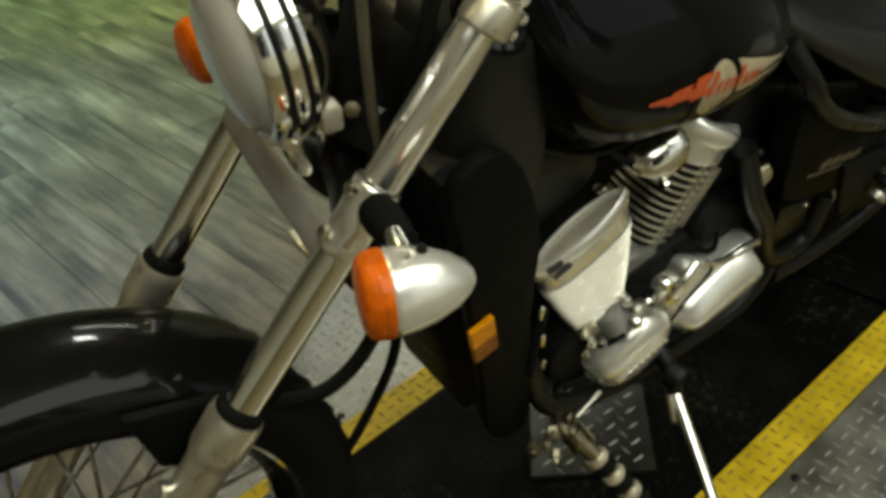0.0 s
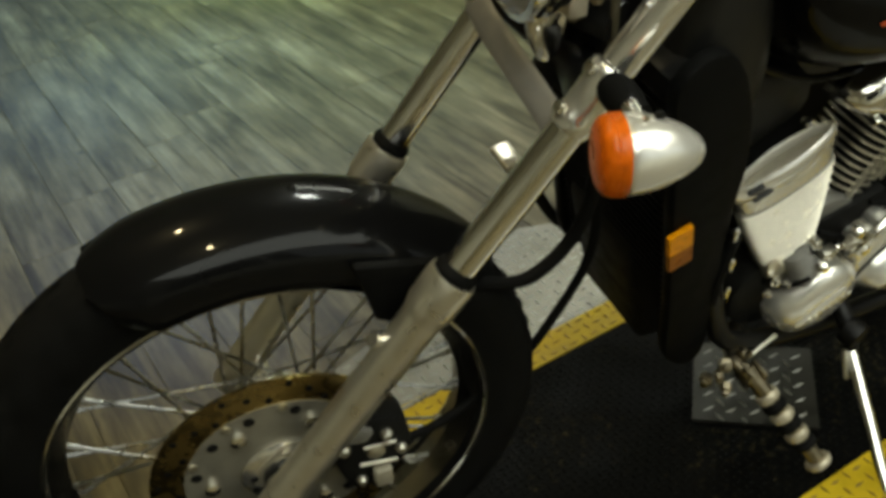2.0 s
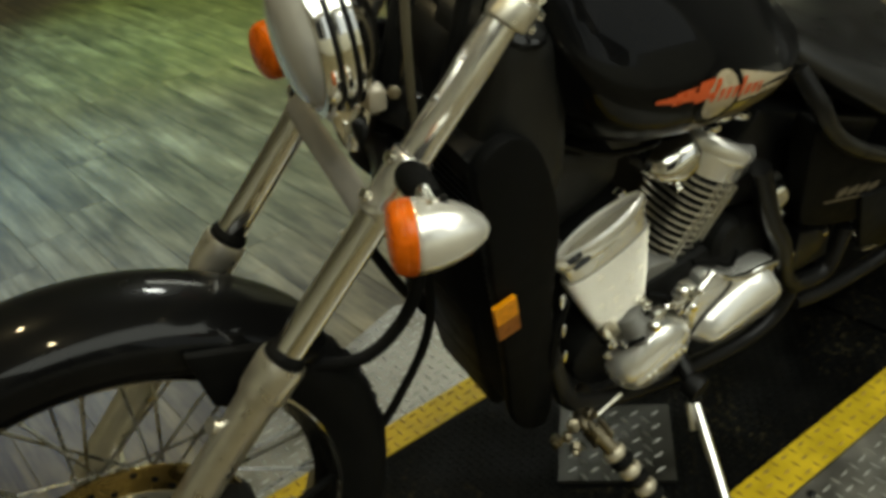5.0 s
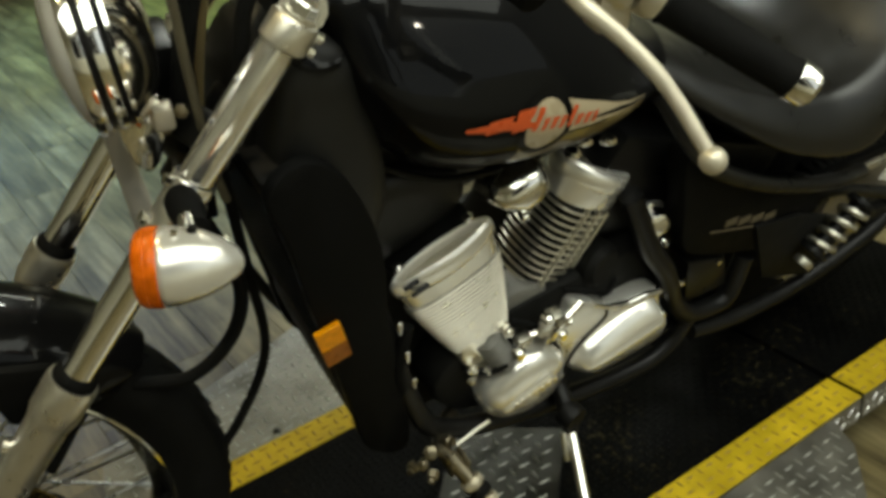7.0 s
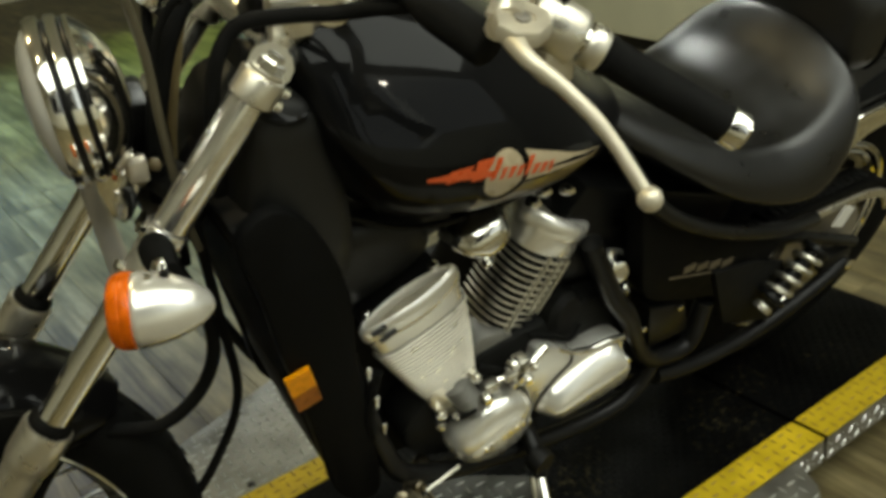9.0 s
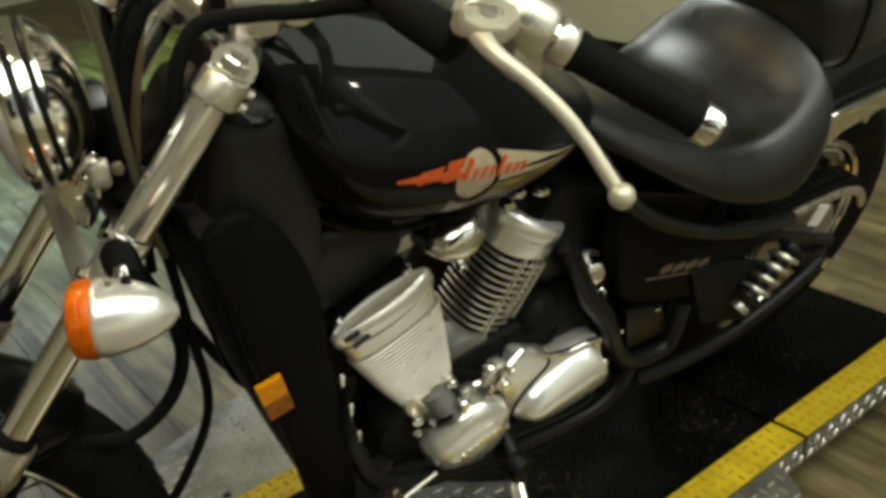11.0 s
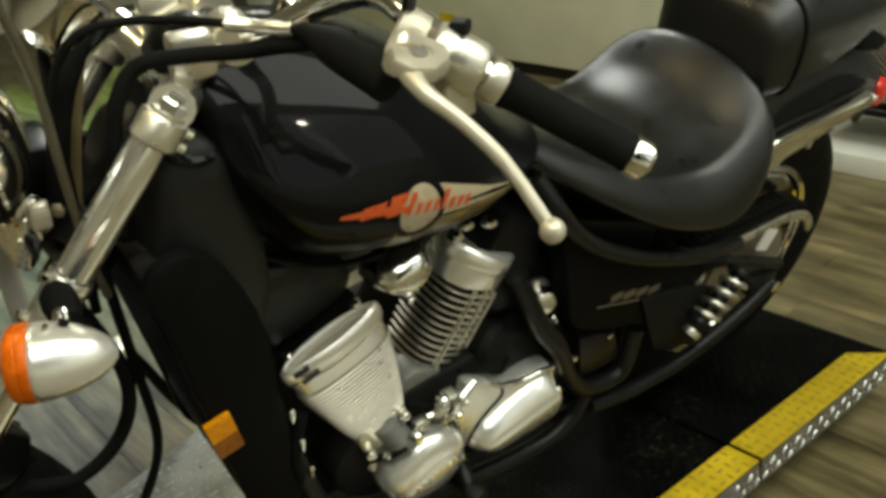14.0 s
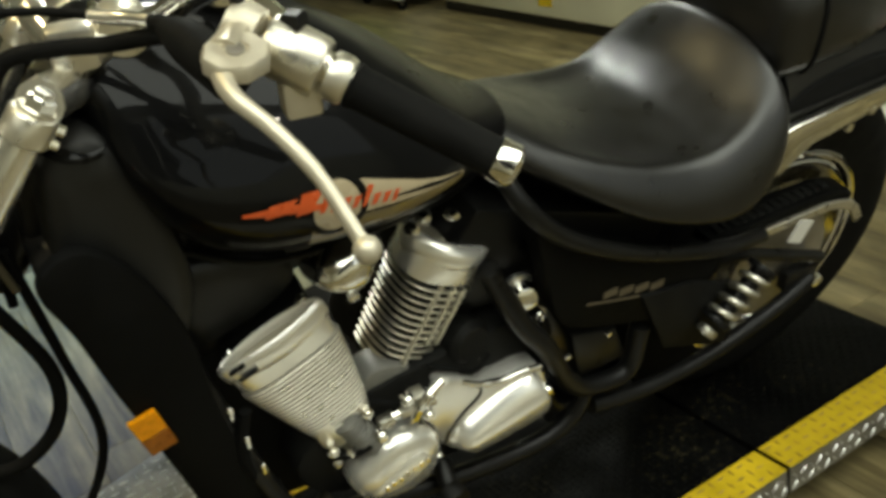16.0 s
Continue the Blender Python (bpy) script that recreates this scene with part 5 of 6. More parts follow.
for lo_, hi_ in (((-0.058, -0.142, 0.402), (-0.034, -0.126, 0.416)), ((-0.03, -0.15, 0.416), (-0.006, -0.132, 0.430)), ((-0.012, -0.15, 0.436), (0.008, -0.128, 0.446))):
    part("case_lug", box(lo_, hi_, 0.003), ALLOY, engine, "bright cast lug")
for q, dv in (((-0.10, -0.13, 0.372), (0.2, -1, 0.2)), ((-0.045, -0.135, 0.402), (0.1, -1, 0.4)), ((-0.02, -0.135, 0.418), (0.5, -1, 0.2)), ((-0.115, -0.12, 0.35), (-0.2, -1, 0)), ((0.005, -0.14, 0.425), (0.2, -1, 0.5))):
    part("case_bolt", lathe([(0, 0), (0.007, 0), (0.007, 0.004), (0.0045, 0.005), (0.0045, 0.009), (0, 0.010)], 6, along(q, dv)), CHROME_SOFT, engine, "bright case bolt")
part("cable_clip", prism([(-0.02, 0.40), (-0.012, 0.43), (0.018, 0.435), (0.02, 0.425), (0.0, 0.42), (-0.004, 0.398)], -0.152, -0.142, 0.002), CHROME_SOFT, engine, "bright cable clip")
CS = pose(0.010, 0, -0.018)
clutch = part("clutch_cover", dome(smooth_poly([(-0.106, 0.306), (-0.102, 0.334), (-0.082, 0.356), (-0.050, 0.378), (-0.014, 0.380), (0.019, 0.358), (0.031, 0.328), (0.026, 0.294), (0.005, 0.267), (-0.035, 0.255), (-0.086, 0.270)], 4), -0.105, -0.163, ((1.0, 0.0), (1.0, 0.40), (0.975, 0.60), (0.92, 0.77), (0.80, 0.91), (0.55, 0.98), (0.25, 1.0))), COVER, engine, "oval chrome clutch cover with a raised name band", angle=60)
part("cover_band", moved(dome(smooth_poly([(-0.095, 0.318), (-0.075, 0.342), (-0.03, 0.368), (-0.008, 0.355), (-0.005, 0.33), (-0.04, 0.308), (-0.075, 0.302)], 5), -0.156, -0.1665), CS), COVER, clutch, "raised polished panel", angle=60)
for k in range(7):
    part("name_bar", moved(box((-0.078 + k * 0.0105, -0.1676, 0.324 + k * 0.0035), (-0.073 + k * 0.0105, -0.1655, 0.333 + k * 0.0035), 0.0006, 1), CS), CHROME, clutch)
PANEL = [(0.042, 0.312), (0.058, 0.342), (0.104, 0.366), (0.172, 0.390), (0.200, 0.350), (0.203, 0.315), (0.188, 0.276), (0.088, 0.272), (0.055, 0.288)]


def roofed(poly, y_base, y_edge, y_top, p0, p1, pull):
    """A cover whose face rises from its outline to a crease between two points in x and z."""
    a_, b_ = Vector((p0[0], 0, p0[1])), Vector((p1[0], 0, p1[1]))
    d_ = b_ - a_
    near_ = []
    for x, z in poly:
        q = Vector((x, 0, z))
        t = max(0.0, min(1.0, (q - a_).dot(d_) / d_.length_squared))
        near_.append(q.lerp(a_ + d_ * t, pull))
    rings = [[Vector((x, y_base, z)) for x, z in poly], [Vector((x, y_edge, z)) for x, z in poly], [Vector((q.x, y_top + 0.004, q.z)) for q in near_]]
    mid = [q.lerp(a_ + d_ * max(0.0, min(1.0, (q - a_).dot(d_) / d_.length_squared)), 0.7) for q in near_]
    rings.append([Vector((q.x, y_top, q.z)) for q in mid])
    return loft(rings)


case = part("side_case_cover", roofed(smooth_poly(PANEL, 3), -0.11, -0.140, -0.172, (0.075, 0.322), (0.19, 0.345), 0.5), COVER, engine, "large wedge-shaped chrome crankcase cover", angle=70)
part("case_plate", prism([(-0.002, 0.398), (0.004, 0.414), (0.020, 0.416), (0.026, 0.410), (0.030, 0.436), (0.045, 0.440), (0.062, 0.434), (0.092, 0.412), (0.126, 0.400), (0.160, 0.402), (0.188, 0.397), (0.198, 0.376), (0.21, 0.34), (0.205, 0.29), (0.07, 0.285), (0.035, 0.31), (0.022, 0.36)], -0.142, -0.112, 0.004), COVER, case, "polished case plate with a winged upper edge")
part("case_ridge", tube(spline([(0.064, -0.142, 0.428), (0.092, -0.143, 0.409), (0.126, -0.144, 0.397), (0.16, -0.145, 0.397), (0.19, -0.145, 0.392)], 6), [0.004] * 8 + [0.006] * 13 + [0.0055] * 4, 10), CHROME, case)
part("case_groove", tube(spline([(0.088, -0.1425, 0.413), (0.094, -0.1428, 0.388), (0.066, -0.1428, 0.362), (0.045, -0.1425, 0.335), (0.036, -0.1425, 0.312)], 6), 0.0022, 6), SATIN, case, "dark joint line")
part("case_slot", lathe([(0, 0), (0.008, 0), (0.007, 0.004), (0, 0.004)], 12, along((0.066, -0.152, 0.313), (-0.4, -1, 0.1))), SATIN, case)
for x, z in ((0.022, 0.30), (0.01, 0.40), (-0.06, 0.40), (0.205, 0.335), (-0.02, 0.448)):
    part("cover_bolt", lathe([(0, 0), (0.009, 0), (0.009, 0.01), (0.006, 0.014), (0, 0.014)], 10, along((x, -0.14, z), (0, -1, 0))), CHROME, engine, "chrome cover bolt")
part("linkage", join(tube(spline([(-0.01, -0.15, 0.41), (0.0, -0.155, 0.44), (0.03, -0.15, 0.46)], 5), 0.006, 8), tube([(-0.04, -0.14, 0.42), (0.02, -0.15, 0.425)], 0.005, 8)), CHROME, engine, "bright linkage pieces")
part("starter_motor", lathe([(0, 0), (0.03, 0), (0.034, 0.01), (0.034, 0.05), (0.026, 0.06), (0, 0.06)], 24, along((0.085, -0.06, 0.455), (0.2, -1, 0.1))), DARK_CAST, engine, "dark cast starter housing")
horn = part("horn_cover", dome(smooth_poly([(-0.118, 0.672), (-0.10, 0.70), (-0.06, 0.716), (-0.036, 0.69), (-0.045, 0.655), (-0.08, 0.645)], 6), -0.085, -0.142, ((1.0, 0.0), (1.0, 0.2), (0.92, 0.55), (0.72, 0.85), (0.35, 1.0))), CHROME, bike, "egg-shaped chrome cover below the tank", angle=60)
part("cover_bolt", lathe([(0, 0), (0.007, 0), (0.007, 0.008), (0, 0.01)], 8, along((-0.075, -0.13, 0.65), (0, -1, -0.4))), CHROME, horn)
part("air_duct_cover", dome(smooth_poly([(-0.29, 0.66), (-0.285, 0.70), (-0.255, 0.725), (-0.195, 0.722), (-0.13, 0.69), (-0.12, 0.645), (-0.18, 0.612), (-0.25, 0.60)], 5), 0.0, -0.082, ((1.0, 0.0), (1.0, 0.6), (0.96, 0.85), (0.85, 0.97), (0.4, 1.0))), PANEL_PLASTIC, bike, "rounded black plastic cover between tank and radiator", angle=60)
key = part("ignition_lock", lathe([(0, 0), (0.02, 0), (0.022, 0.008), (0.018, 0.014), (0.018, 0.024), (0.011, 0.028), (0, 0.028)], 16, along((0.18, -0.10, 0.505), (-0.2, -1, 0.2))), CHROME, bike, "chrome ignition lock on the frame")
part("lock_plate", prism(smooth_poly([(0.16, 0.49), (0.165, 0.535), (0.195, 0.53), (0.20, 0.49), (0.18, 0.475)], 4), -0.104, -0.094, 0.002), CHROME_SOFT, key)
part("key_ring", tube([Vector((0.205, -0.115, 0.45)) + Vector((0.006 * math.cos(t), 0, 0.013 * math.sin(t))) for t in (2 * math.pi * k / 16 for k in range(16))], 0.0018, 6, True), CHROME, key, "small steel ring")
for x, z in ((0.045, 0.675), (0.085, 0.662), (0.03, 0.662)):
    part("tank_bolt", lathe([(0, 0), (0.009, 0), (0.008, 0.012), (0.004, 0.018), (0, 0.018)], 10, along((x, -0.075, z), (0.1, -1, 0.4))), CHROME, bike, "bright bolt under the tank")

# radiator and frame
RT, RB = Vector((-0.355, 0, 0.78)), Vector((-0.243, 0, 0.30))
rd = (RT - RB).normalized()
rm = Matrix((rd.cross(Vector((0, 1, 0))) * -1, Vector((0, 1, 0)), rd)).transposed().to_4x4()
rm.translation = RB
radi = part("radiator", moved(box((-0.022, -0.115, 0.03), (0.03, 0.115, 0.52), 0.008), rm), SATIN, bike, "black radiator with plastic shroud")
for s in (-1, 1):
    sh = part("shroud_side", prism(smooth_poly([(-0.385, 0.80), (-0.367, 0.73), (-0.35, 0.64), (-0.33, 0.55), (-0.302, 0.42), (-0.283, 0.325), (-0.245, 0.278), (-0.215, 0.29), (-0.228, 0.42), (-0.25, 0.55), (-0.26, 0.68), (-0.30, 0.79), (-0.345, 0.83)], 3), s * 0.112, s * 0.1305, 0.005), PLASTIC, radi, "black plastic radiator side shroud")
for k in range(34):
    part("radiator_fin", moved(box((-0.026, -0.105, 0.045 + k * 0.0135), (-0.020, 0.105, 0.0475 + k * 0.0135)), rm), PLASTIC, radi)
refl = part("side_reflector", moved(box((-0.037, -0.138, 0.274), (-0.005, -0.131, 0.308), 0.001, 1), rm), AMBER_REFLECTOR, radi, "amber side reflector")
part("reflector_lower", moved(box((-0.037, -0.138, 0.244), (-0.005, -0.131, 0.2735), 0.001, 1), rm), AMBER_DARK, refl, "darker lower half")
for s in (-1, 1):
    part("down_tube", tube(spline([(-0.34, s * 0.03, 0.88), (-0.27, s * 0.09, 0.62), (-0.21, s * 0.125, 0.36), (-0.155, s * 0.138, 0.285), (0.0, s * 0.14, 0.232), (0.18, s * 0.14, 0.205), (0.26, s * 0.138, 0.225), (0.30, s * 0.132, 0.29)], 8), 0.0145, 12), SATIN, bike, "satin black frame tube")
    part("rear_frame_tube", tube(spline([(0.12, s * 0.11, 0.58), (0.164, s * 0.128, 0.477), (0.203, s * 0.135, 0.417), (0.246, s * 0.137, 0.325), (0.29, s * 0.137, 0.283), (0.365, s * 0.137, 0.278), (0.385, s * 0.13, 0.36)], 8), 0.016, 12), SATIN, bike, "satin black frame loop behind the engine")
part("crankcase_front", prism([(-0.285, 0.64), (-0.31, 0.45), (-0.25, 0.24), (-0.10, 0.215), (-0.06, 0.42), (-0.16, 0.60)], -0.052, 0.09, 0.012), DARK_CAST, bike, "dark casting between radiator and front cylinder")
part("backbone", tube(spline([(-0.33, 0, 0.92), (-0.1, 0, 0.80), (0.12, 0, 0.70), (0.4, 0, 0.55)], 6), 0.03, 14), SATIN, bike, "satin black frame backbone")
part("lower_cover", prism(smooth_poly([(0.222, 0.30), (0.25, 0.262), (0.31, 0.266), (0.375, 0.268), (0.36, 0.236), (0.25, 0.222), (0.215, 0.25)], 4), -0.134, -0.05, 0.006), PAINT, bike, "gloss black lower frame cover")
part("battery_cover", prism([(0.275, 0.305), (0.252, 0.408), (0.336, 0.382), (0.365, 0.305)], -0.133, -0.06, 0.006), SATIN, bike, "black cover box behind the engine")
for x, z in ((0.245, 0.372), (0.318, 0.382)):
    part("cover_screw", lathe([(0, 0), (0.006, 0), (0.005, 0.004), (0, 0.005)], 8, along((x, -0.135, z), (0, -1, 0))), CHROME, bike)
part("inner_bulk", prism([(0.02, 0.50), (0.12, 0.66), (0.45, 0.52), (0.42, 0.42), (0.24, 0.42), (0.2, 0.47)], -0.085, 0.085, 0.01), SATIN, bike, "dark battery box and wiring inside the frame")
part("neck_panel", prism(smooth_poly([(-0.345, 0.90), (-0.375, 0.78), (-0.31, 0.60), (-0.22, 0.56), (-0.12, 0.64), (0.10, 0.66), (0.14, 0.73), (-0.10, 0.80), (-0.25, 0.88)], 4), -0.055, 0.055, 0.01), SATIN, bike, "black frame and airbox behind the radiator")
neck = part("neck_cover", dome(smooth_poly([(-0.352, 0.88), (-0.342, 0.917), (-0.305, 0.928), (-0.268, 0.90), (-0.243, 0.80), (-0.235, 0.70), (-0.27, 0.62), (-0.335, 0.64), (-0.365, 0.74)], 5), 0.0, -0.105, ((1.0, 0.0), (1.0, 0.6), (0.96, 0.85), (0.88, 0.96), (0.6, 1.0))), PANEL_PLASTIC, bike, "black plastic steering neck cover", angle=60)
part("neck_lid", lathe([(0, 0), (0.034, 0), (0.036, 0.003), (0.033, 0.007), (0.02, 0.010), (0, 0.011)], 28, along((-0.308, -0.072, 0.914), (0.15, -0.35, 0.93))), PAINT, neck, "glossy rounded lid of the neck cover")
part("neck_cover", dome(smooth_poly([(-0.33, 0.74), (-0.345, 0.86), (-0.30, 0.885), (-0.235, 0.79), (-0.25, 0.73)], 5), 0.0, 0.075), PLASTIC, bike, "black plastic steering neck cover", angle=60)
part("regulator_hose", tube(spline([(-0.22, -0.12, 0.52), (-0.235, -0.128, 0.46), (-0.225, -0.125, 0.40), (-0.20, -0.12, 0.36)], 6), 0.008, 8), RUBBER, bike)
for z in (0.53, 0.47, 0.41):
    part("hose_clip", box((-0.243 + (0.53 - z) * 0.2, -0.137, z), (-0.236 + (0.53 - z) * 0.2, -0.131, z + 0.022), 0.002, 1), CHROME, bike, "bright hose clip")

# foot peg and side stand
peg0, peg1 = Vector((-0.184, -0.182, 0.297)), Vector((-0.133, -0.302, 0.206))
peg = part("foot_peg", tube([peg0, peg1], 0.011, 14), BRONZE, bike, "foot peg with ribbed black rubber rings")
pd = (peg1 - peg0).normalized()
for k in range(6):
    part("peg_ring", lathe([(0, 0), (0.0150, 0), (0.0165, 0.003), (0.0165, 0.009), (0.0150, 0.012), (0, 0.012)], 18, along(peg0 + pd * (0.042 + k * 0.0165), pd)), RUBBER if k % 2 else PALE_RING, peg)
part("peg_end", lathe([(0, 0), (0.017, 0), (0.019, 0.004), (0.016, 0.010), (0, 0.011)], 20, along(peg1, pd)), PALE_RING, peg)
bracket = part("peg_bracket", tube(spline([(-0.135, -0.110, 0.270), (-0.165, -0.135, 0.282), (-0.187, -0.162, 0.293), peg0 + pd * 0.012], 5), [0.011] * 8 + [0.010] * 8, 10), BRONZE, peg, "worn peg bracket")
part("peg_clevis", join(box((-0.190, -0.200, 0.270), (-0.184, -0.172, 0.304), 0.002, 1), box((-0.170, -0.206, 0.268), (-0.164, -0.176, 0.300), 0.002, 1)), BRONZE, bracket, "worn forked clevis")
for q, dv, rr_ in (((-0.205, -0.178, 0.270), (-0.6, -0.7, -0.2), 0.008), ((-0.200, -0.160, 0.288), (-0.3, -0.6, 0.7), 0.010), ((-0.178, -0.160, 0.300), (0.3, -0.8, 0.5), 0.009), ((-0.222, -0.158, 0.272), (-0.8, -0.5, 0.1), 0.009), ((-0.214, -0.166, 0.284), (-0.5, -0.7, 0.4), 0.007)):
    part("bracket_nut", lathe([(0, 0), (rr_, 0), (rr_, 0.010), (rr_ * 0.6, 0.012), (rr_ * 0.6, 0.017), (0, 0.018)], 6, along(q, dv)), BRONZE, bracket, "bright nut")
part("shift_rod", tube([(-0.160, -0.161, 0.276), (-0.098, -0.150, 0.277)], 0.0033, 8), ALLOY, bike, "thin chrome shift rod")
WB = BIKE.inverted()
st0, st1, st2, st3 = Vector((0.022, -0.198, 0.222)), WB @ Vector((0.074, -0.307, 0.044)), WB @ Vector((0.074, -0.328, 0.022)), WB @ Vector((0.066, -0.378, 0.013))
stand = part("side_stand", tube(spline([st0, st0.lerp(st1, 0.5), st1, st2], 6), 0.0085, 12), CHROME, bike, "chrome side stand rod with a dark foot")
part("stand_foot", tube(spline([st2, st2.lerp(st3, 0.5), st3], 5), [0.010] + [0.012] * 9 + [0.010], 12, flat=1.2), DARK_STEEL, stand, "dark worn stand foot")
part("stand_pivot", lathe([(0, -0.012), (0.02, -0.012), (0.022, 0.0), (0.02, 0.012), (0, 0.012)], 16, along((0.027, -0.185, 0.246), (0.2, -1, 0))), SATIN, stand)
part("stand_bracket", tube([(0.035, -0.135, 0.262), (0.027, -0.180, 0.247), st0 - (st1 - st0) * 0.02], [0.014, 0.013, 0.011], 10), SATIN, stand, "black bracket over the stand")
part("stand_spring", tube([(0.006, -0.196, 0.232), (0.001, -0.222, 0.198)], 0.0042, 8), ALLOY, stand, "bright spring beside the stand")

pedal = part("brake_pedal", tube(spline([(-0.20, 0.13, 0.26), (-0.266, 0.15, 0.305), (-0.31, 0.19, 0.39), (-0.325, 0.2, 0.415)], 6), 0.009, 10), SATIN, bike, "black brake pedal arm with a bright pad")
part("pedal_pad", box((-0.348, 0.175, 0.412), (-0.318, 0.225, 0.426), 0.004), SATIN_ALLOY, pedal, "bright pedal pad")

# ---- handlebar and controls ----
barpts = {}
for s in (-1, 1):
    barpts[s] = [fl(*q) for q in ((-0.25, 0.012, 0.985), (-0.236, -0.04, 0.99), (-0.213, -0.08, 1.008), (-0.182, -0.12, 1.044), (-0.165, -0.18, 1.074), (-0.168, -0.25, 1.076), (-0.138, -0.322, 1.048), (-0.053, -0.404, 0.996))]
    barpts[s][0].y = 0
    for q in barpts[s][1:]:
        q.y *= -s


def hb(name, bm, material, parent=None, label="", **k):
    return part(name, moved(bm, STEER), material, parent or bike, label, **k)


bar = hb("handlebar", tube(spline(barpts[-1][::-1] + barpts[1][1:], 8), 0.0125, 14), CHROME, None, "wide chrome handlebar")
for s in (-1, 1):
    hb("riser", tube([fk(0.80, s * 0.05, 0.0), barpts[s][1]], 0.018, 14), SATIN_ALLOY, bar, "polished handlebar riser")
    g0, g1 = barpts[s][6], barpts[s][7]
    gd = (g1 - g0).normalized()
    gp = hb("grip", lathe([(0, 0), (0.0155, 0), (0.0175, 0.003), (0.016, 0.008), (0.0155, 0.112), (0.0165, 0.116), (0.0, 0.116)], 24, along(g0, gd)), RUBBER, bar, "black rubber grip")
    hb("bar_end", lathe([(0, 0), (0.0155, 0), (0.0168, 0.003), (0.0168, 0.016), (0.013, 0.02), (0, 0.02)], 24, along(g0 + gd * 0.115, gd)), CHROME, gp, "chrome bar end")
    hb("grip_collar", lathe([(0, 0), (0.0175, 0), (0.0185, 0.003), (0.0185, 0.013), (0.017, 0.016), (0, 0.016)], 20, along(g0 - gd * 0.017, gd)), SATIN_ALLOY, gp)
    sw = hb("switch_housing", join(lathe([(0, 0), (0.021, 0), (0.023, 0.004), (0.023, 0.040), (0.021, 0.044), (0, 0.044)], 24, along(g0 - gd * 0.066, gd))), SATIN_ALLOY, bar, "polished switch housing")
    hb("switch_button", lathe([(0, 0), (0.010, 0), (0.010, 0.008), (0.008, 0.010), (0, 0.010)], 4, along(g0 - gd * 0.04 + Vector((0.0, 0, 0.024)), (0, 0, 1))), SATIN, sw, "black switch")
    hb("switch_lower", box(tuple(g0 - gd * 0.045 + Vector((-0.014, -0.014, -0.045))), tuple(g0 - gd * 0.045 + Vector((0.014, 0.014, -0.015))), 0.004), LEVER_ALLOY, sw)
    pp = g0 - gd * 0.085
    pc = hb("lever_perch", join(lathe([(0, -0.011), (0.02, -0.011), (0.021, 0), (0.02, 0.011), (0, 0.011)], 20, along(pp, gd)), tube([pp, fl(-0.222, -0.300, 1.083) if s < 0 else Vector((fl(-0.222, -0.3, 1.083).x, -fl(-0.222, -0.3, 1.083).y, fl(-0.222, -0.3, 1.083).z))], [0.015, 0.017], 12, flat=0.75)), LEVER_ALLOY, bar, "polished lever perch")
    l0 = fl(-0.222, -0.300, 1.083)
    l0.y *= -s
    lv = [fl(*q) for q in ((-0.222, -0.300, 1.083), (-0.229, -0.336, 1.077), (-0.214, -0.368, 1.062), (-0.199, -0.402, 1.040), (-0.189, -0.446, 1.007))]
    for q in lv:
        q.y *= -s
    lver = hb("lever", tube(spline(lv, 8), [0.0105, 0.0103, 0.010, 0.0095, 0.009, 0.0085, 0.008, 0.0076] + [0.0072, 0.007, 0.0068, 0.0066, 0.0064, 0.0063, 0.0062, 0.0061] + [0.006] * 8 + [0.0055] * 9, 12, flat=0.85), LEVER_ALLOY, bar, "bare alloy lever with a ball end")
    hb("lever_ball", lathe([(0.0098 * math.sin(math.pi * k / 12), -0.0098 * math.cos(math.pi * k / 12)) for k in range(13)], 18, Matrix.Translation(lv[-1])), LEVER_ALLOY, lver)
    hb("perch_plate", lathe([(0, -0.008), (0.019, -0.008), (0.021, -0.006), (0.021, 0.005), (0.0195, 0.007), (0.009, 0.0072), (0.0085, 0.0055), (0, 0.0055)], 8, along(l0 + Vector((0.010, s * 0.008, 0.001)), (0.05, 0.3 * s, 1)), sx=1.15, sy=1.0), LEVER_ALLOY, pc, "flat alloy lever mount")
    hb("pivot_bolt", lathe([(0, 0), (0.0065, 0), (0.0065, 0.003), (0, 0.004)], 8, along(l0 + Vector((0.010, s * 0.008, 0.0055)), (0.05, 0.3 * s, 1))), CAST, pc)
    bq = [fl(*q) for q in ((-0.232, -0.160, 1.048), (-0.228, -0.172, 1.05), (-0.218, -0.205, 1.047), (-0.206, -0.25, 1.04), (-0.203, -0.262, 1.038))]
    for q in bq:
        q.y *= -s
    hb("cable_boot", tube(spline(bq, 4), [0.006] * 3 + [0.008] * 2 + [0.010, 0.013, 0.016, 0.018] + [0.0185] * 6 + [0.0175, 0.014], 16), RUBBER, pc, "black rubber boot on the lever mount")
    mp = pp + Vector((0.0, 0, 0.02))
    mir = hb("mirror", lathe([(0, -0.012), (0.03, -0.011), (0.048, -0.004), (0.05, 0.004), (0.046, 0.007), (0, 0.007)], 28, along(fl(-0.085, -0.475, 1.235) if s < 0 else Vector((fl(-0.085, -0.475, 1.235).x, -fl(-0.085, -0.475, 1.235).y, fl(-0.085, -0.475, 1.235).z)), (1, -s * 0.25, 0.05)), sx=0.6, sy=1.15), MIRROR_BACK, bar, "rear-view chrome mirror, its tan reflection put into the colour")
    hb("mirror_stem", tube(spline([mp, mp + Vector((-0.005, s * 0.04, 0.05)), mp + Vector((0.05, s * 0.12, 0.075)), mp + Vector((0.095, s * 0.155, 0.09))], 6), 0.0055, 8), SATIN, mir, "black mirror stem")
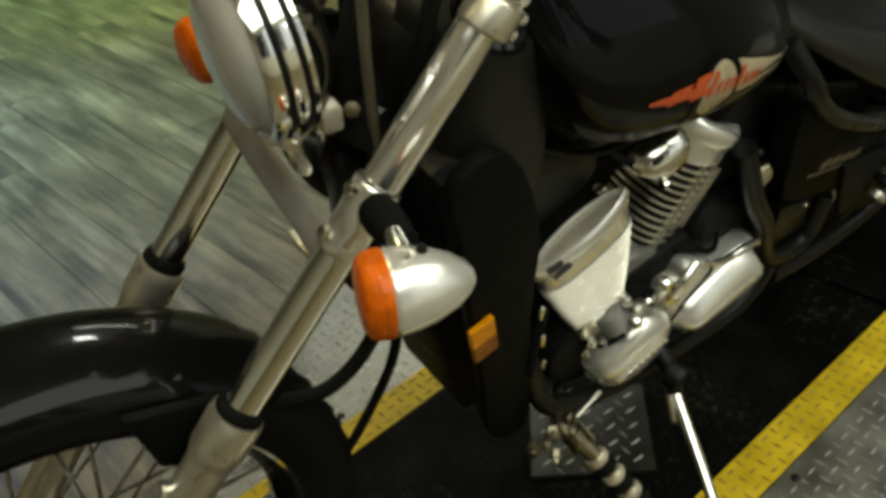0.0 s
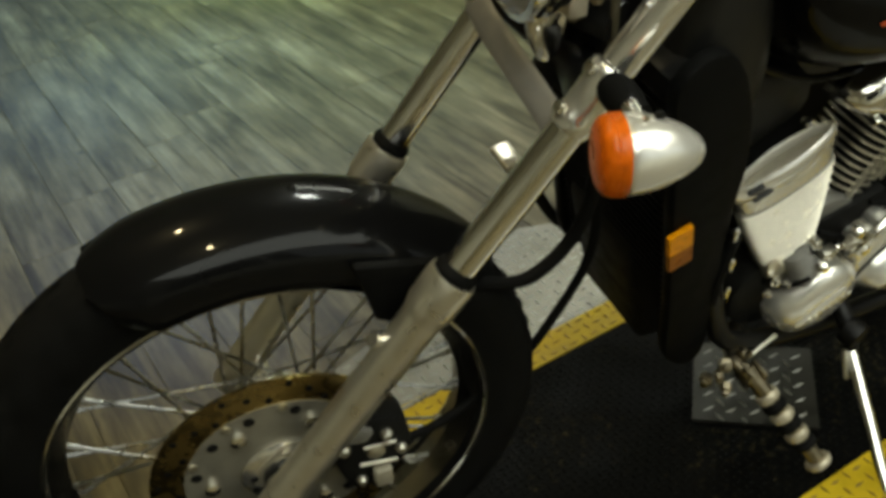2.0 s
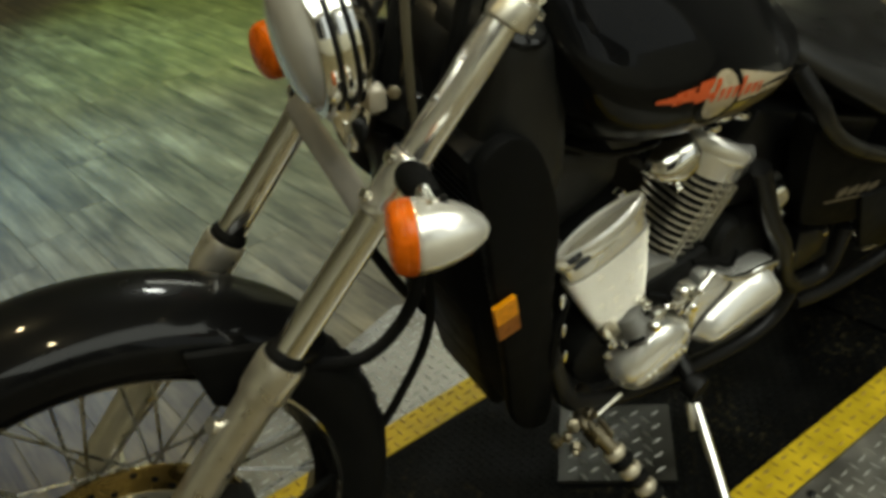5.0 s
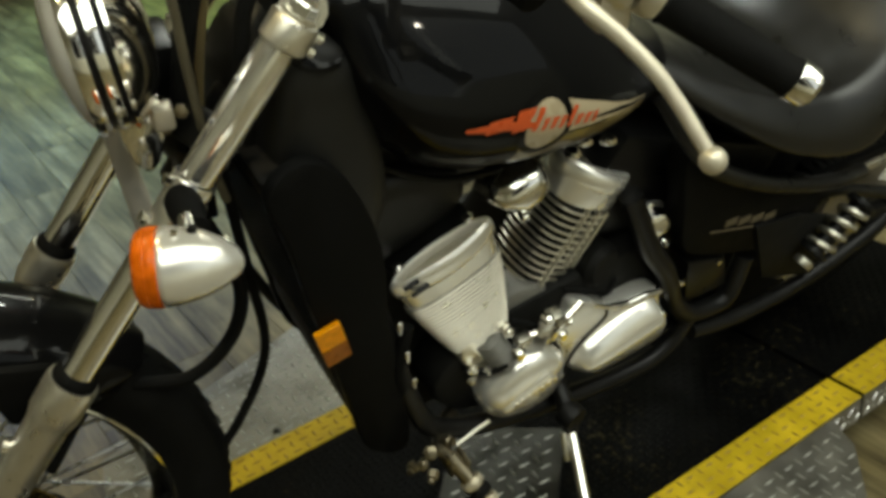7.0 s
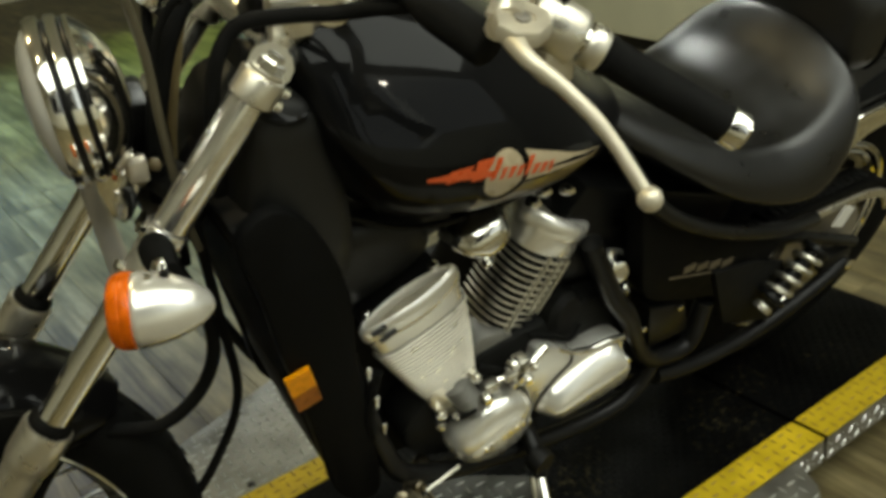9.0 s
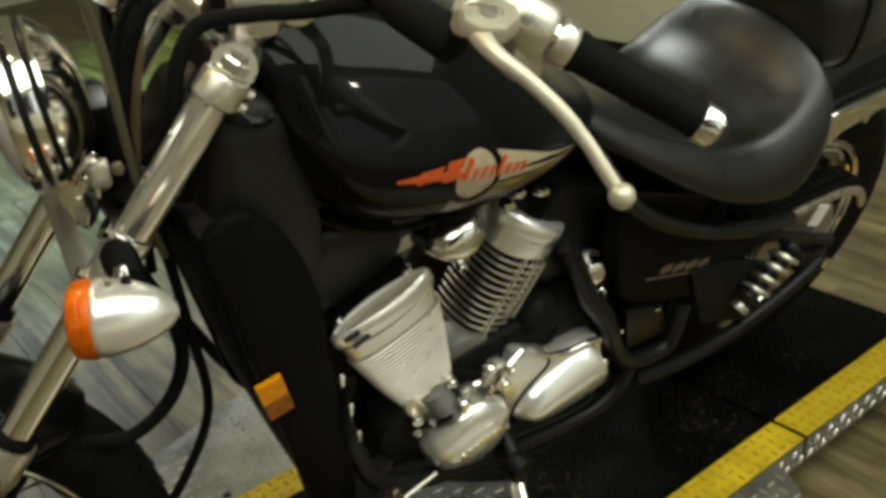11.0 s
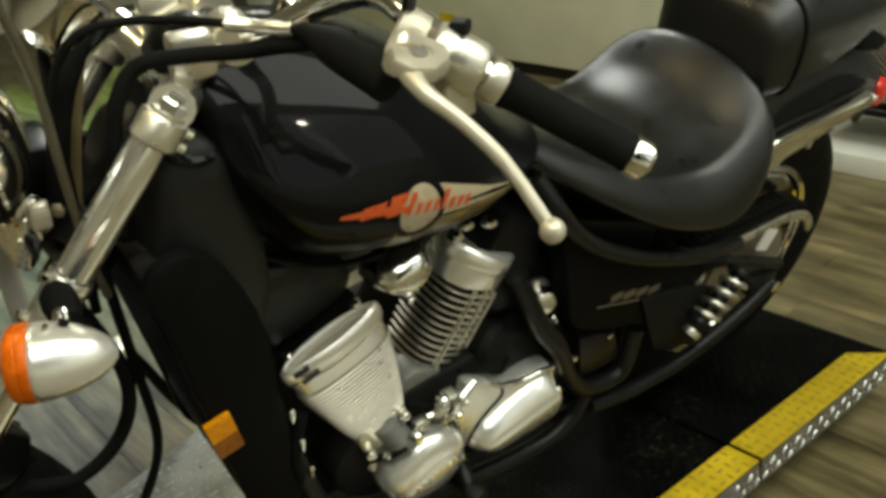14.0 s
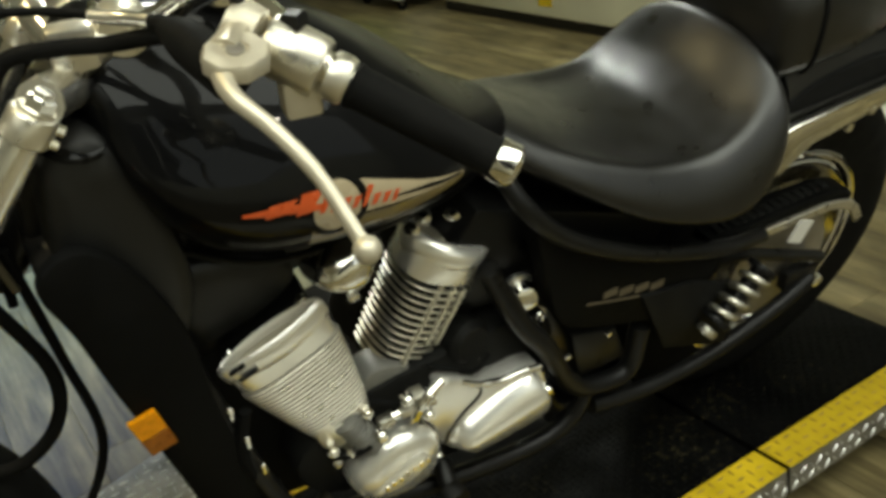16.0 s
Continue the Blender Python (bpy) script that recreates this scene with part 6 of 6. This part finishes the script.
speedo = hb("speedometer", lathe([(0, -0.05), (0.03, -0.048), (0.043, -0.03), (0.046, 0.0), (0.048, 0.004), (0.048, 0.014), (0.043, 0.017), (0.041, 0.012), (0, 0.012)], 32, along(fl(-0.36, 0.02, 1.03), (0.75, 0, 0.66))), CHROME, None, "round chrome speedometer")
hb("dial", lathe([(0, 0.0125), (0.04, 0.0125), (0.04, 0.0128), (0, 0.0128)], 32, along(fl(-0.36, 0.02, 1.03), (0.75, 0, 0.66))), SATIN, speedo)
CABLES = (
    ("clutch_cable", 0.0075, RUBBER, "thick black clutch cable in an arc", [(-0.375, -0.06, 0.86), (-0.372, -0.068, 0.92), (-0.364, -0.07, 0.968), (-0.341, -0.072, 1.001), (-0.30, -0.095, 1.012), (-0.265, -0.12, 1.018), (-0.237, -0.15, 1.031), (-0.20, -0.20, 1.05)]),
    ("throttle_cable", 0.0042, RUBBER, "thin black cable in a long arc", [(-0.41, -0.03, 0.92), (-0.402, -0.035, 0.99), (-0.38, -0.05, 1.031), (-0.345, -0.062, 1.04), (-0.297, -0.08, 1.038), (-0.25, -0.125, 1.04), (-0.231, -0.162, 1.049)]),
    ("cable_ferrule", 0.0062, CHROME_SOFT, "bright cable ferrule", [(-0.27, -0.105, 1.0385), (-0.25, -0.125, 1.0402), (-0.233, -0.158, 1.048)]),
    ("wiring_loom", 0.011, RUBBER, "black wrapped wiring loom", [(-0.365, -0.01, 1.01), (-0.395, -0.02, 0.96), (-0.413, -0.02, 0.88), (-0.42, -0.02, 0.8)]),
    ("brake_cable", 0.0055, RUBBER, "black front brake line", [(-0.20, 0.22, 1.07), (-0.32, 0.10, 1.05), (-0.385, 0.03, 1.01), (-0.40, 0.0, 0.93), (-0.405, -0.02, 0.80), (-0.41, -0.04, 0.72)]),
    ("brown_cable", 0.005, mat("brown_cable_sheath", (0.22, 0.17, 0.08), 0.5), "brown sheathed cable", [(-0.35, 0.0, 1.03), (-0.363, 0.0, 1.0), (-0.378, 0.0, 0.936), (-0.392, 0.0, 0.858), (-0.40, 0.0, 0.78)]),
)
for nm, rr_, mm_, lb, pts in CABLES:
    hb(nm, tube(spline([fl(*q) for q in pts], 8), rr_, 10), mm_, None, lb)
hb("lamp_mount", join(tube(spline([fl(-0.41, -0.06, 0.84), fl(-0.425, 0.02, 0.83), fl(-0.41, 0.10, 0.84)], 5), 0.02, 10, flat=0.5), box(tuple(fl(-0.43, 0.045, 0.83) - Vector((0.03, 0.04, 0.0))), tuple(fl(-0.43, 0.045, 0.83) + Vector((0.03, 0.04, 0.06))), 0.008)), SATIN, None, "black headlamp mount with wiring behind it")
for s in (-1, 1):
    c = fl(-0.285, -0.055, 1.0)
    c.y *= -s
    hb("bar_clamp", join(lathe([(0, -0.022), (0.022, -0.022), (0.024, -0.018), (0.024, 0.018), (0.022, 0.022), (0, 0.022)], 20, along(barpts[s][1], (0, 1, 0))), box(tuple(c - Vector((0.02, 0.014, 0.03))), tuple(c + Vector((0.022, 0.014, 0.012))), 0.006)), SATIN_ALLOY, bar, "satin handlebar clamp")
for q in ((-0.438, -0.03, 0.838), (-0.425, -0.045, 0.862)):
    hb("mount_bolt", lathe([(0, 0), (0.0075, 0), (0.0075, 0.004), (0.004, 0.006), (0, 0.006)], 6, along(fl(*q), (-0.5, -1, 0.2))), BRONZE, None, "bronze-tinted mount bolt")

# ---- floor planks, nearest first as single boards ----
def plank_mesh(w, l):
    g, e = 0.0005, 0.0008
    v = [(x, y, z) for z, k in ((-0.008, 0), (-0.001, 0), (0.0, e)) for x, y in ((g + k, g + k), (w - g - k, g + k), (w - g - k, l - g - k), (g + k, l - g - k))]
    f = [(8, 9, 10, 11)] + [(i + a, i + (a + 1) % 4, i + 4 + (a + 1) % 4, i + 4 + a) for i in (0, 4) for a in range(4)]
    me = bpy.data.meshes.new("floor_plank")
    me.from_pydata(v, [], f)
    me.materials.append(WOOD)
    return me


PW, PL = 0.15, 1.2
pm = plank_mesh(PW, PL)
rest_v, rest_f = [], []
singles = 0
rnd = random.Random(4)
cols = int((X1 - X0) / PW) + 1
for i in range(cols):
    x = X1 - (i + 1) * PW
    y = Y0 - rnd.random() * PL
    while y < Y1:
        near = -2.2 < x < 2.6 and -1.3 < y + PL / 2 < 5.0
        if y + PL <= Y1 + 0.1 and near and singles < 300 and x > X0:
            ob = new("floor_plank", pm)
            ob.parent = floor
            ob.location = (x, y, FLOOR)
            singles += 1
        else:
            a, b = max(y, Y0), min(y + PL, Y1)
            k = len(rest_v)
            xa = max(x, X0)
            rest_v += [(xa + 0.0006, a + 0.0006, FLOOR), (x + PW - 0.0006, a + 0.0006, FLOOR), (x + PW - 0.0006, b - 0.0006, FLOOR), (xa + 0.0006, b - 0.0006, FLOOR)]
            rest_f.append((k, k + 1, k + 2, k + 3))
        y += PL
part("far_floor_planks", raw(rest_v, rest_f), WOOD, floor, "", kind="stuff")
